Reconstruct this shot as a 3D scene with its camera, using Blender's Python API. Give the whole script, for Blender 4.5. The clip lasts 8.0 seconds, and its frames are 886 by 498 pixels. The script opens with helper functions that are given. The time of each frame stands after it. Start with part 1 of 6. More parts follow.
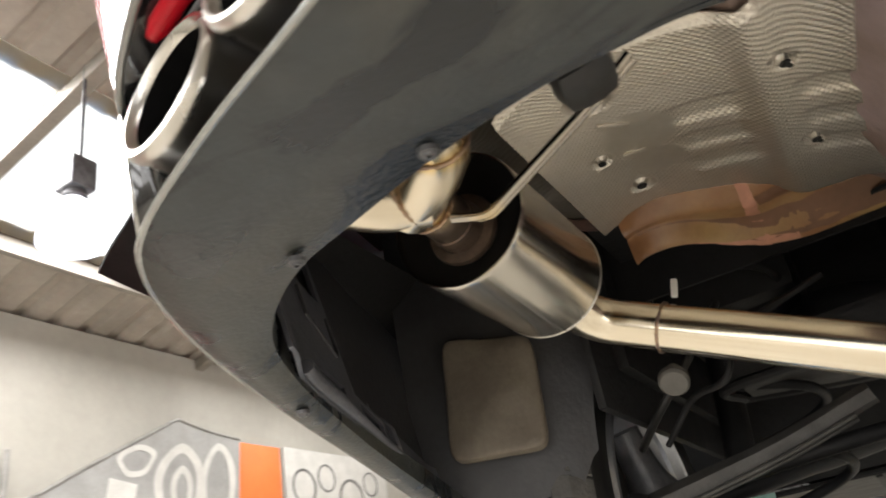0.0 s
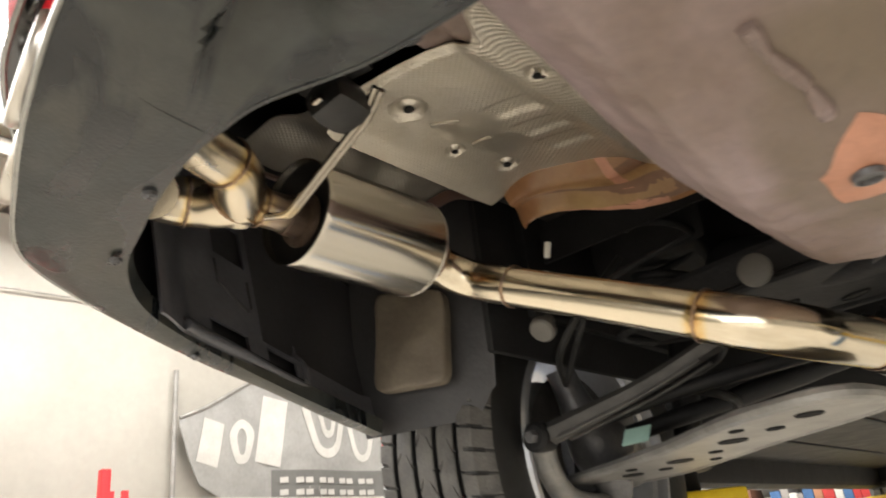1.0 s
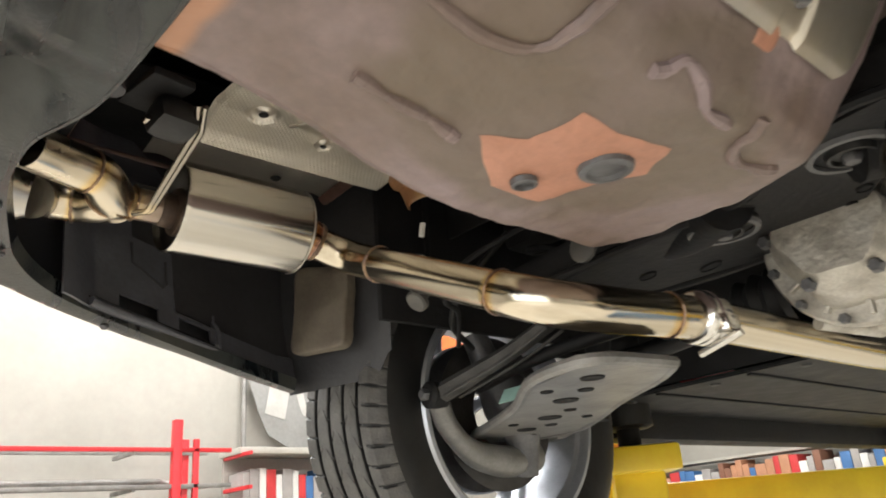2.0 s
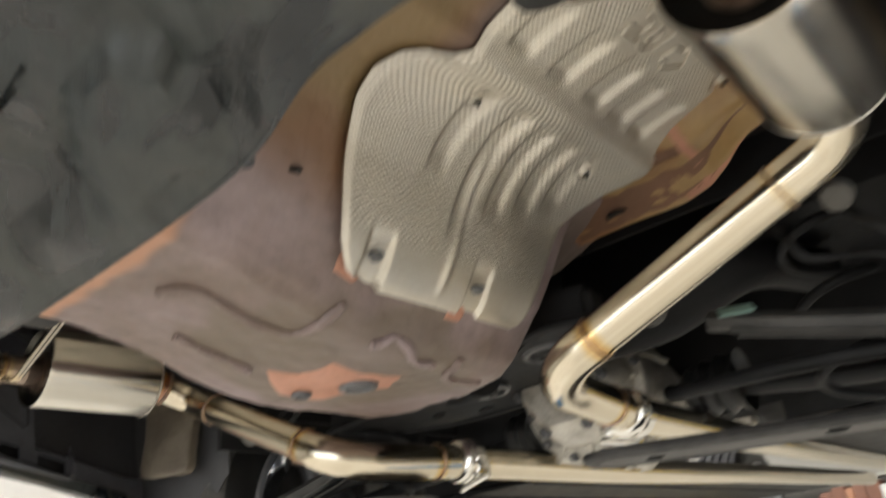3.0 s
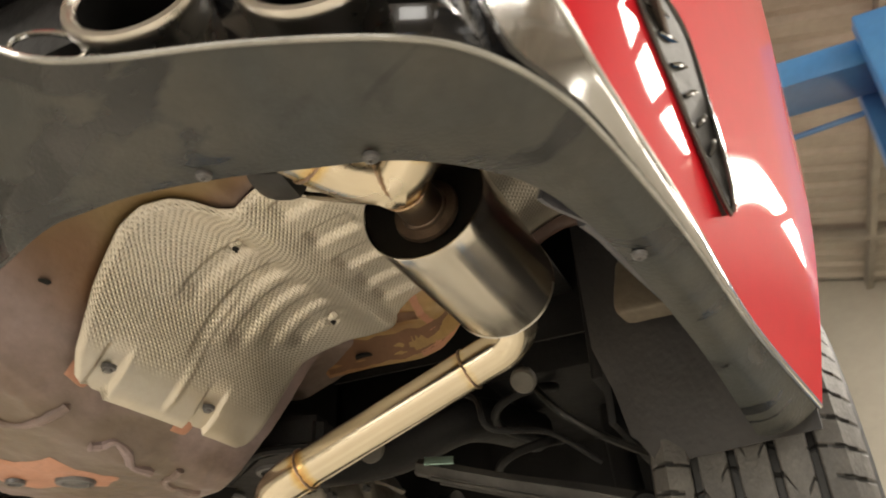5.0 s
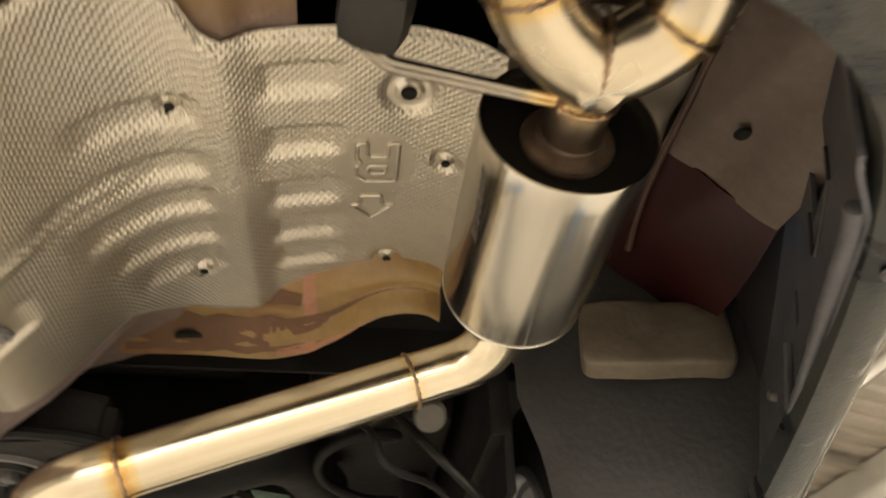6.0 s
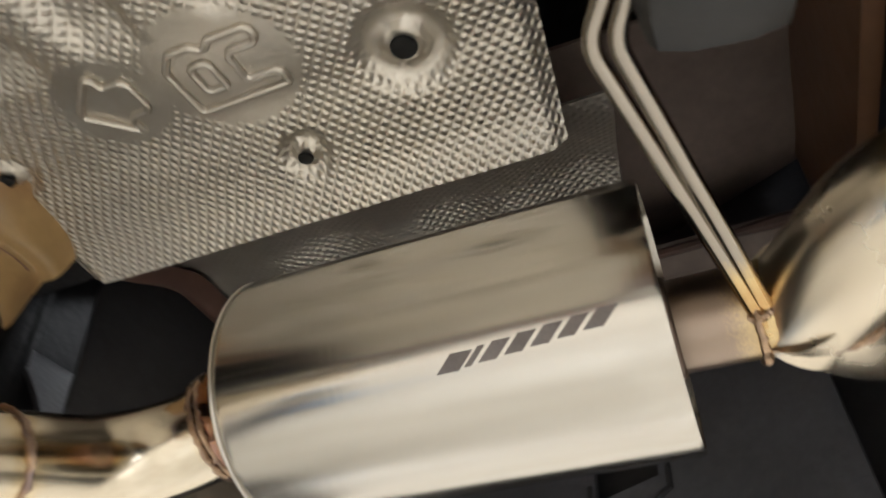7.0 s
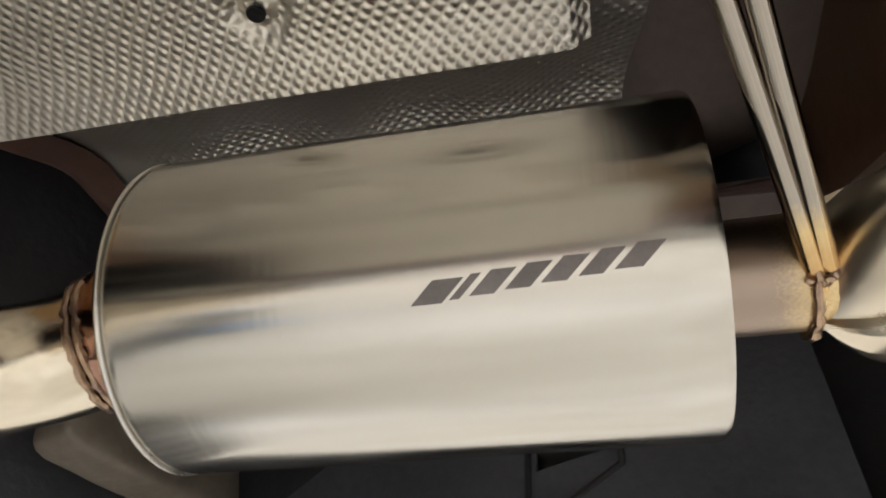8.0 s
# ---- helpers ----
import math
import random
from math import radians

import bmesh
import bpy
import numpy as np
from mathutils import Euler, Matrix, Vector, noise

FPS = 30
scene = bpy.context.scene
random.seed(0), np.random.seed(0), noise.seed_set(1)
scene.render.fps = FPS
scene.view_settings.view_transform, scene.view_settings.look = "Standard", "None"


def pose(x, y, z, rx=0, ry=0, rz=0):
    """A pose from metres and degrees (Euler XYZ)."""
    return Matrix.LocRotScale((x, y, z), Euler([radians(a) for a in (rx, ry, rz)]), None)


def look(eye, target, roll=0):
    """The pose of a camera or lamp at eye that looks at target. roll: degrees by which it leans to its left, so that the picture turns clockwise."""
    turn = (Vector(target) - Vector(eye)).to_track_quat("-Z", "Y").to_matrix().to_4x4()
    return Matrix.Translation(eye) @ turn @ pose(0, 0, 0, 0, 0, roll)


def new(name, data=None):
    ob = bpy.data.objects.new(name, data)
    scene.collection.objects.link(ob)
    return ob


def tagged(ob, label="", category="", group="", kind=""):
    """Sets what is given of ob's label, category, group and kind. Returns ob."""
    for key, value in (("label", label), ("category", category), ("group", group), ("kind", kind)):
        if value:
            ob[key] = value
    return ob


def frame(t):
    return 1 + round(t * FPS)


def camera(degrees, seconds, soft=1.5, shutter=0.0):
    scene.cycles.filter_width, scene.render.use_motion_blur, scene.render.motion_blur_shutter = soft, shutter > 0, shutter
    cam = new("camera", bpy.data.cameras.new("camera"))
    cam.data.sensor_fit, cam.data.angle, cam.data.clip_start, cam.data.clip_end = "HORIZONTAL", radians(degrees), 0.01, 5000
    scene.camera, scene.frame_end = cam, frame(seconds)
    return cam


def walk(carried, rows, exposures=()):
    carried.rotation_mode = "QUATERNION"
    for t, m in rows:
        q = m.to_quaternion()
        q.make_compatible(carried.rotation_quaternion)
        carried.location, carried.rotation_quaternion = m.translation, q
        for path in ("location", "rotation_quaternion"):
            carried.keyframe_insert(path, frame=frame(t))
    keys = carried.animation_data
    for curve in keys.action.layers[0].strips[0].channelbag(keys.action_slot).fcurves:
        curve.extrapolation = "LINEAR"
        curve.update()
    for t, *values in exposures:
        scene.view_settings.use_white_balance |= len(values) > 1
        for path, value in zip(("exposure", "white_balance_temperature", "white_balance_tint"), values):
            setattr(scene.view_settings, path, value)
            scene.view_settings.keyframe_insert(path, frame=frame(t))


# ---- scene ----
cam = camera(60.97, 8.0, soft=1.8, shutter=0.4)
# seconds, eye x y z, turn rx ry rz
PATH = [
    (0.0, -0.3702, -0.5969, 1.6604, 117.398, 9.764, 31.523),
    (0.5, -0.1745, -0.5707, 1.6266, 116.737, 10.077, 40.087),
    (1.0, 0.0200, -0.5473, 1.5810, 113.468, 6.140, 43.033),
    (1.2, 0.0950, -0.5129, 1.5692, 112.695, 5.442, 44.449),
    (2.3, 0.4256, -0.4053, 1.5268, 110.570, 4.482, 50.164),
    (2.5, 0.4895, -0.4444, 1.5347, 110.557, 5.640, 48.596),
    (2.7, 0.5646, -0.4791, 1.5475, 111.540, 5.960, 46.302),
    (3.0, 0.6804, -0.5609, 1.5757, 114.357, 6.559, 41.235),
    (3.5, 0.8600, -0.6621, 1.6020, 120.123, 7.013, 36.766),
    (4.0, 1.0146, -0.6468, 1.5591, 119.830, 7.059, 37.438),
    (4.2, 1.0534, -0.6218, 1.5545, 118.933, 6.520, 37.548),
    (5.3, 0.7443, -0.6201, 1.5815, 121.689, 1.012, 16.886),
    (5.5, 0.6548, -0.5941, 1.6042, 122.658, 0.888, 10.438),
    (6.0, 0.4643, -0.4389, 1.5953, 125.824, 0.839, -6.646),
    (6.2, 0.3831, -0.3569, 1.6206, 127.108, 1.990, -15.967),
    (6.5, 0.3171, -0.2333, 1.6849, 129.464, 1.326, -34.897),
    (7.0, 0.2843, -0.0784, 1.7852, 128.317, 1.150, -67.785),
    (7.3, 0.3165, -0.0320, 1.8174, 126.287, -0.300, -76.458),
    (7.6, 0.3472, -0.0282, 1.8299, 124.122, -0.950, -78.540),
    (8.0, 0.3463, -0.0282, 1.8213, 124.279, -0.778, -77.440),
]
walk(cam, [(t, pose(*row)) for t, *row in PATH], [(0.0, 0.76, 6300, 11), (0.5, 0.86, 6550, 11), (1.2, 0.87, 6500, 10.5), (2.5, 0.86, 6100, 9), (4.0, 0.62, 6050, 9), (5.4, 0.75, 7600, 11), (6.0, 1.02, 7400, 11), (6.5, 1.02, 6250, 10), (7.0, 0.96, 5900, 10.5), (8.0, 0.83, 5750, 11)])

# ---------------------------------------------------------------- world and light
world = bpy.data.worlds.new("sky")
scene.world = world
world.use_nodes = True
wn = world.node_tree
sky = wn.nodes.new("ShaderNodeTexSky")
sky.sky_type, sky.sun_disc = "NISHITA", False
sky.sun_elevation, sky.sun_rotation = radians(45), radians(167)
wn.links.new(sky.outputs[0], wn.nodes["Background"].inputs[0])
wn.nodes["Background"].inputs[1].default_value = 0.12


def lamp(name, kind, m, energy, colour=(1, 1, 1), **more):
    data = bpy.data.lights.new(name, kind)
    data.energy, data.color = energy, colour
    ob = new(name, data)
    ob.matrix_world = m
    if kind == "AREA":
        data.shape, data.size, data.size_y = "RECTANGLE", more["size"], more["size_y"]
    if kind == "SUN":
        data.angle = radians(0.6)
    return ob


lamp("sun", "SUN", look((2.5, -10, 10.5), (0, 0.6, 0)), 4.5, (1, 0.95, 0.86))

# ---------------------------------------------------------------- materials


def material(name, colour, rough=0.5, metal=0.0, vary=0.0, scale=20.0, second=None, bump=0.0, bump_scale=80.0, coat=0.0, stretch=(1, 1, 1), rough_vary=0.0, threshold=(0.35, 0.65)):
    """A principled surface: two colours mixed by stains, grain in colour, roughness and relief."""
    m = bpy.data.materials.new(name)
    m.use_nodes = True
    t = m.node_tree
    p = t.nodes["Principled BSDF"]
    p.inputs["Roughness"].default_value, p.inputs["Metallic"].default_value = rough, metal
    p.inputs["Coat Weight"].default_value = coat
    p.inputs["Coat Roughness"].default_value = 0.04
    tc = t.nodes.new("ShaderNodeTexCoord")
    mp = t.nodes.new("ShaderNodeMapping")
    mp.inputs["Scale"].default_value = stretch
    t.links.new(tc.outputs["Object"], mp.inputs[0])

    def tex(sc, detail=5.0):
        n = t.nodes.new("ShaderNodeTexNoise")
        n.inputs["Scale"].default_value, n.inputs["Detail"].default_value = sc, detail
        t.links.new(mp.outputs[0], n.inputs["Vector"])
        return n

    big, fine = tex(scale), tex(scale * 9.0, 3.0)
    ramp = t.nodes.new("ShaderNodeValToRGB")
    ramp.color_ramp.elements[0].position, ramp.color_ramp.elements[1].position = threshold
    two = second or tuple(c * (1 - vary) for c in colour)
    ramp.color_ramp.elements[0].color, ramp.color_ramp.elements[1].color = (*two, 1), (*colour, 1)
    t.links.new(big.outputs["Fac"], ramp.inputs[0])
    mix = t.nodes.new("ShaderNodeMix")
    mix.data_type, mix.blend_type = "RGBA", "OVERLAY"
    mix.inputs["Factor"].default_value = min(1.0, vary * 1.2)
    t.links.new(ramp.outputs[0], mix.inputs["A"])
    t.links.new(fine.outputs["Color"], mix.inputs["B"])
    hs = t.nodes.new("ShaderNodeHueSaturation")
    hs.inputs["Saturation"].default_value = 0.0
    t.links.new(fine.outputs["Color"], hs.inputs["Color"])
    t.links.new(hs.outputs[0], mix.inputs["B"])
    t.links.new(mix.outputs["Result"], p.inputs["Base Color"])
    if rough_vary:
        mr = t.nodes.new("ShaderNodeMapRange")
        mr.inputs["To Min"].default_value, mr.inputs["To Max"].default_value = rough - rough_vary, rough + rough_vary
        t.links.new(big.outputs["Fac"], mr.inputs["Value"])
        t.links.new(mr.outputs[0], p.inputs["Roughness"])
    if bump:
        b = t.nodes.new("ShaderNodeBump")
        b.inputs["Strength"].default_value, b.inputs["Distance"].default_value = bump, 0.004
        g = tex(bump_scale, 6.0)
        t.links.new(g.outputs["Fac"], b.inputs["Height"])
        t.links.new(b.outputs[0], p.inputs["Normal"])
    return m


def steel(name, base=(0.63, 0.58, 0.50), rough=0.24, brushed=0.25, stretch=(300, 12, 300)):
    """Stainless steel; the point attribute "weld_tint" tints it straw, brown and blue beside the welds."""
    m = material(name, base, rough, 1.0, 0.1, 14.0, rough_vary=0.05)
    t = m.node_tree
    p = t.nodes["Principled BSDF"]
    a = t.nodes.new("ShaderNodeAttribute")
    a.attribute_name = "weld_tint"
    nz = t.nodes.new("ShaderNodeTexNoise")
    nz.inputs["Scale"].default_value = 45.0
    ad = t.nodes.new("ShaderNodeMath")
    ad.operation = "MULTIPLY_ADD"
    ad.inputs[1].default_value = 0.22
    sub = t.nodes.new("ShaderNodeMath")
    sub.operation = "SUBTRACT"
    sub.inputs[1].default_value = 0.11
    t.links.new(nz.outputs["Fac"], ad.inputs[0])
    t.links.new(a.outputs["Fac"], ad.inputs[2])
    t.links.new(ad.outputs[0], sub.inputs[0])
    r = t.nodes.new("ShaderNodeValToRGB")
    r.color_ramp.elements[0].position, r.color_ramp.elements[0].color = 0.10, (*base, 1)
    r.color_ramp.elements[1].position, r.color_ramp.elements[1].color = 1.0, (0.20, 0.13, 0.11, 1)
    for pos, c in ((0.30, (0.68, 0.52, 0.27)), (0.58, (0.58, 0.35, 0.14)), (0.82, (0.44, 0.23, 0.11)), (0.96, (0.30, 0.20, 0.20))):
        e = r.color_ramp.elements.new(pos)
        e.color = (*c, 1)
    t.links.new(sub.outputs[0], r.inputs[0])
    t.links.new(r.outputs[0], p.inputs["Base Color"])
    if brushed:
        tc = t.nodes.new("ShaderNodeTexCoord")
        mp = t.nodes.new("ShaderNodeMapping")
        mp.inputs["Scale"].default_value = stretch
        g = t.nodes.new("ShaderNodeTexNoise")
        g.inputs["Scale"].default_value, g.inputs["Detail"].default_value = 4.0, 3.0
        b = t.nodes.new("ShaderNodeBump")
        b.inputs["Strength"].default_value, b.inputs["Distance"].default_value = brushed, 0.0004
        t.links.new(tc.outputs["Object"], mp.inputs[0])
        t.links.new(mp.outputs[0], g.inputs["Vector"])
        t.links.new(g.outputs["Fac"], b.inputs["Height"])
        t.links.new(b.outputs[0], p.inputs["Normal"])
    return m


def embossed(name):
    """Embossed aluminium foil: a diamond knurl of about five millimetres, flattened where the attribute "flat" says so."""
    m = material(name, (0.59, 0.553, 0.493), 0.41, 0.95, 0.12, 9.0, second=(0.64, 0.595, 0.51), rough_vary=0.08)
    t = m.node_tree
    p = t.nodes["Principled BSDF"]
    tc = t.nodes.new("ShaderNodeTexCoord")
    mp = t.nodes.new("ShaderNodeMapping")
    mp.inputs["Rotation"].default_value = (0, 0, radians(45))
    t.links.new(tc.outputs["UV"], mp.inputs[0])
    sp = t.nodes.new("ShaderNodeSeparateXYZ")
    t.links.new(mp.outputs[0], sp.inputs[0])

    def op(kind, a, b=None):
        n = t.nodes.new("ShaderNodeMath")
        n.operation = kind
        for i, v in enumerate((a, b)):
            if v is None:
                continue
            if isinstance(v, (int, float)):
                n.inputs[i].default_value = v
            else:
                t.links.new(v, n.inputs[i])
        return n.outputs[0]

    sx = op("SINE", op("MULTIPLY", sp.outputs[0], 1120.0))
    sy = op("SINE", op("MULTIPLY", sp.outputs[1], 1120.0))
    h = op("MULTIPLY", op("ADD", sx, 1.0), op("ADD", sy, 1.0))
    a = t.nodes.new("ShaderNodeAttribute")
    a.attribute_name = "flat"
    h = op("MULTIPLY", h, op("SUBTRACT", 1.0, a.outputs["Fac"]))
    b = t.nodes.new("ShaderNodeBump")
    b.inputs["Strength"].default_value, b.inputs["Distance"].default_value = 0.32, 0.0010
    t.links.new(h, b.inputs["Height"])
    t.links.new(b.outputs[0], p.inputs["Normal"])
    return m


def plain_glow(name, colour, power):
    m = bpy.data.materials.new(name)
    m.use_nodes = True
    p = m.node_tree.nodes["Principled BSDF"]
    p.inputs["Base Color"].default_value = (*colour, 1)
    p.inputs["Emission Color"].default_value, p.inputs["Emission Strength"].default_value = (*colour, 1), power
    return m


STEEL = steel("stainless_pipe", (0.68, 0.61, 0.485), 0.17, 0.12)
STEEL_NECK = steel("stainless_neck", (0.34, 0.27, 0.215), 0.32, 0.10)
STEEL_OUTLET = steel("stainless_outlet", (0.66, 0.585, 0.46), 0.27, 0.10)
STEEL_MUFFLER = steel("stainless_muffler", (0.57, 0.54, 0.485), 0.20, 0.10, (2, 90, 2))
_n = STEEL_MUFFLER.node_tree
_p = _n.nodes["Principled BSDF"]
_tan = _n.nodes.new("ShaderNodeTangent")
_tan.direction_type, _tan.axis = "RADIAL", "Y"
_n.links.new(_tan.outputs[0], _p.inputs["Tangent"])
_p.inputs["Anisotropic"].default_value, _p.inputs["Anisotropic Rotation"].default_value = 0.85, 0.25
STEEL_ROD = steel("hanger_steel", (0.38, 0.345, 0.295), 0.12, 0.05)
STEEL_TIP = steel("polished_tip", (0.60, 0.575, 0.53), 0.28, 0.25)
STEEL_CLAMP = steel("bright_clamp", (0.72, 0.70, 0.66), 0.12, 0.05)
WELD = material("weld_bead", (0.42, 0.295, 0.19), 0.28, 1.0, 0.4, 90.0, second=(0.22, 0.165, 0.15), bump=0.35, bump_scale=200.0)
ARM_GREY = material("grey_arm_paint", (0.25, 0.245, 0.235), 0.4, 0.3, 0.3, 18.0, second=(0.16, 0.157, 0.15), bump=0.3, bump_scale=90)
BROWN_NECK = material("scaled_brown_steel", (0.16, 0.115, 0.085), 0.42, 0.7, 0.3, 40.0, second=(0.09, 0.065, 0.052), bump=0.2, bump_scale=150.0)
BROWN_COAT = material("brown_primer_coat", (0.175, 0.088, 0.050), 0.42, 0.0, 0.25, 8.0, second=(0.125, 0.066, 0.036), bump=0.2, bump_scale=50.0)
FOIL = embossed("embossed_foil")
BLACK_CAP = material("black_end_cap", (0.012, 0.012, 0.012), 0.45, 0.4, 0.3, 40)
SOOT = material("soot", (0.004, 0.004, 0.004), 0.95, 0.0, 0.3, 40)
SOOT.node_tree.nodes["Principled BSDF"].inputs["Specular IOR Level"].default_value = 0.1
PLASTIC = material("matt_bumper_plastic", (0.034, 0.034, 0.031), 0.40, 0.0, 0.5, 4.6, second=(0.021, 0.025, 0.027), bump=0.22, bump_scale=260.0, rough_vary=0.3, threshold=(0.42, 0.58))


def moulded(m, strong=1.0):
    """Adds broad dents and scuffs to a plastic, deepest near the middle of the car."""
    t = m.node_tree
    p = t.nodes["Principled BSDF"]
    tc = t.nodes.new("ShaderNodeTexCoord")
    sp = t.nodes.new("ShaderNodeSeparateXYZ")
    t.links.new(tc.outputs["Object"], sp.inputs[0])
    ab = t.nodes.new("ShaderNodeMath")
    ab.operation = "ABSOLUTE"
    t.links.new(sp.outputs[0], ab.inputs[0])
    mr = t.nodes.new("ShaderNodeMapRange")
    mr.interpolation_type = "SMOOTHSTEP"
    for key, v in (("From Min", 0.30), ("From Max", 0.50), ("To Min", 1.0), ("To Max", 0.12)):
        mr.inputs[key].default_value = v
    t.links.new(ab.outputs[0], mr.inputs["Value"])
    nz = t.nodes.new("ShaderNodeTexNoise")
    nz.inputs["Scale"].default_value, nz.inputs["Detail"].default_value, nz.inputs["Distortion"].default_value = 7.0, 2.0, 0.3
    t.links.new(tc.outputs["Object"], nz.inputs["Vector"])
    mu = t.nodes.new("ShaderNodeMath")
    mu.operation = "MULTIPLY"
    t.links.new(nz.outputs["Fac"], mu.inputs[0])
    t.links.new(mr.outputs[0], mu.inputs[1])
    bp = t.nodes.new("ShaderNodeBump")
    bp.inputs["Strength"].default_value, bp.inputs["Distance"].default_value = 0.9 * strong, 0.03
    t.links.new(mu.outputs[0], bp.inputs["Height"])
    old = p.inputs["Normal"].links[0].from_node
    t.links.new(bp.outputs[0], old.inputs["Normal"])
    mp = t.nodes.new("ShaderNodeMapping")
    mp.inputs["Scale"].default_value, mp.inputs["Rotation"].default_value = (3.0, 8.0, 3.0), (0, 0, 0.7)
    t.links.new(tc.outputs["Object"], mp.inputs[0])
    st = t.nodes.new("ShaderNodeTexNoise")
    st.inputs["Scale"].default_value, st.inputs["Detail"].default_value, st.inputs["Distortion"].default_value = 1.5, 4.0, 1.6
    t.links.new(mp.outputs[0], st.inputs["Vector"])
    rp = t.nodes.new("ShaderNodeValToRGB")
    rp.color_ramp.elements[0].position, rp.color_ramp.elements[1].position = 0.50, 0.56
    rp.color_ramp.elements[0].color, rp.color_ramp.elements[1].color = (1.18, 1.18, 1.12, 1), (0.20, 0.26, 0.33, 1)
    t.links.new(st.outputs["Fac"], rp.inputs[0])
    mx = t.nodes.new("ShaderNodeMix")
    mx.data_type, mx.blend_type = "RGBA", "MULTIPLY"
    mx.inputs["Factor"].default_value = 1.0
    t.links.new(p.inputs["Base Color"].links[0].from_socket, mx.inputs["A"])
    t.links.new(rp.outputs[0], mx.inputs["B"])
    # base colour is darker and cooler towards the middle of the car
    mid_tone = t.nodes.new("ShaderNodeMix")
    mid_tone.data_type, mid_tone.blend_type = "RGBA", "MULTIPLY"
    mid_tone.inputs["B"].default_value = (0.62, 0.69, 0.70, 1)
    t.links.new(mr.outputs[0], mid_tone.inputs["Factor"])
    t.links.new(mx.outputs["Result"], mid_tone.inputs["A"])
    t.links.new(mid_tone.outputs["Result"], p.inputs["Base Color"])
    wet = t.nodes.new("ShaderNodeMapRange")
    wet.interpolation_type = "SMOOTHSTEP"
    for key, v in (("From Min", 0.49), ("From Max", 0.60), ("To Min", 0.50), ("To Max", 0.16)):
        wet.inputs[key].default_value = v
    t.links.new(st.outputs["Fac"], wet.inputs["Value"])
    t.links.new(wet.outputs[0], p.inputs["Roughness"])
    p.inputs["Coat Weight"].default_value, p.inputs["Coat Roughness"].default_value = 0.12, 0.22


moulded(PLASTIC)
PLASTIC_IN = material("inner_grey_plastic", (0.035, 0.035, 0.038), 0.52, 0.0, 0.3, 9.0, second=(0.022, 0.022, 0.025), bump=0.2, bump_scale=120)
GLOSS_BLACK = material("gloss_black", (0.012, 0.012, 0.013), 0.12, 0.0, 0.2, 10.0, coat=1.0)
SATIN = material("satin_grey_paint", (0.20, 0.205, 0.20), 0.3, 0.1, 0.15, 8.0, coat=0.3)
TRIM = material("dark_chrome_trim", (0.56, 0.56, 0.55), 0.09, 1.0, 0.08, 12.0)
ETCH = material("etched_mark", (0.20, 0.18, 0.17), 0.45, 0.7, 0.2, 60.0)
EDGE = material("worn_lip_edge", (0.34, 0.34, 0.32), 0.22, 0.4, 0.25, 25.0, coat=0.5)
RED = material("red_paint", (0.46, 0.005, 0.014), 0.55, 0.0, 0.06, 30.0, coat=0.6)
RED.node_tree.nodes["Principled BSDF"].inputs["Specular IOR Level"].default_value = 0.05
RED.node_tree.nodes["Principled BSDF"].inputs["Coat IOR"].default_value = 1.38
TUB = material("sealed_underbody", (0.262, 0.203, 0.208), 0.48, 0.0, 0.25, 6.0, second=(0.150, 0.108, 0.088), bump=0.6, bump_scale=42.0, rough_vary=0.15)
def add_coat(m, attribute, colour):
    """Mixes another coat into a surface where a point attribute says so."""
    t = m.node_tree
    p = t.nodes["Principled BSDF"]
    a = t.nodes.new("ShaderNodeAttribute")
    a.attribute_name = attribute
    mx = t.nodes.new("ShaderNodeMix")
    mx.data_type = "RGBA"
    t.links.new(a.outputs["Fac"], mx.inputs["Factor"])
    t.links.new(p.inputs["Base Color"].links[0].from_socket, mx.inputs["A"])
    mx.inputs["B"].default_value = (*colour, 1)
    t.links.new(mx.outputs["Result"], p.inputs["Base Color"])


add_coat(TUB, "olive", (0.138, 0.106, 0.074))
add_coat(TUB, "brown", (0.205, 0.112, 0.060))
add_coat(TUB, "gold", (0.235, 0.160, 0.075))
add_coat(TUB, "primer", (0.46, 0.245, 0.150))
SALMON = material("primer_overspray", (0.47, 0.23, 0.155), 0.5, 0.0, 0.2, 14.0, second=(0.38, 0.185, 0.12), bump=0.2, bump_scale=60.0)
SALMON_GOLD = material("rail_overspray", (0.315, 0.205, 0.088), 0.32, 0.0, 0.3, 7.0, second=(0.235, 0.118, 0.055), bump=0.2, bump_scale=50.0, threshold=(0.40, 0.60))
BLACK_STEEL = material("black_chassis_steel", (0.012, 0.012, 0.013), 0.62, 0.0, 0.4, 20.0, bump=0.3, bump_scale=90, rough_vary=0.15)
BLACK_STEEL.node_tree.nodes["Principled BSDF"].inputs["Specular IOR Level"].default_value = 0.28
LINK_STEEL = material("dark_link_paint", (0.060, 0.058, 0.056), 0.5, 0.2, 0.35, 25.0, second=(0.035, 0.034, 0.033), bump=0.3, bump_scale=90)
GREY_STEEL = material("grey_coated_steel", (0.15, 0.15, 0.155), 0.42, 0.3, 0.3, 18.0, second=(0.08, 0.08, 0.085), bump=0.3, bump_scale=90)
ALU = material("cast_aluminium", (0.60, 0.575, 0.52), 0.5, 0.6, 0.35, 22.0, second=(0.36, 0.335, 0.29), bump=0.7, bump_scale=60.0)
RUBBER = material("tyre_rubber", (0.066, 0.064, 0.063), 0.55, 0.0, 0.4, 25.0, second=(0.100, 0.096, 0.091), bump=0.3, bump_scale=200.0)
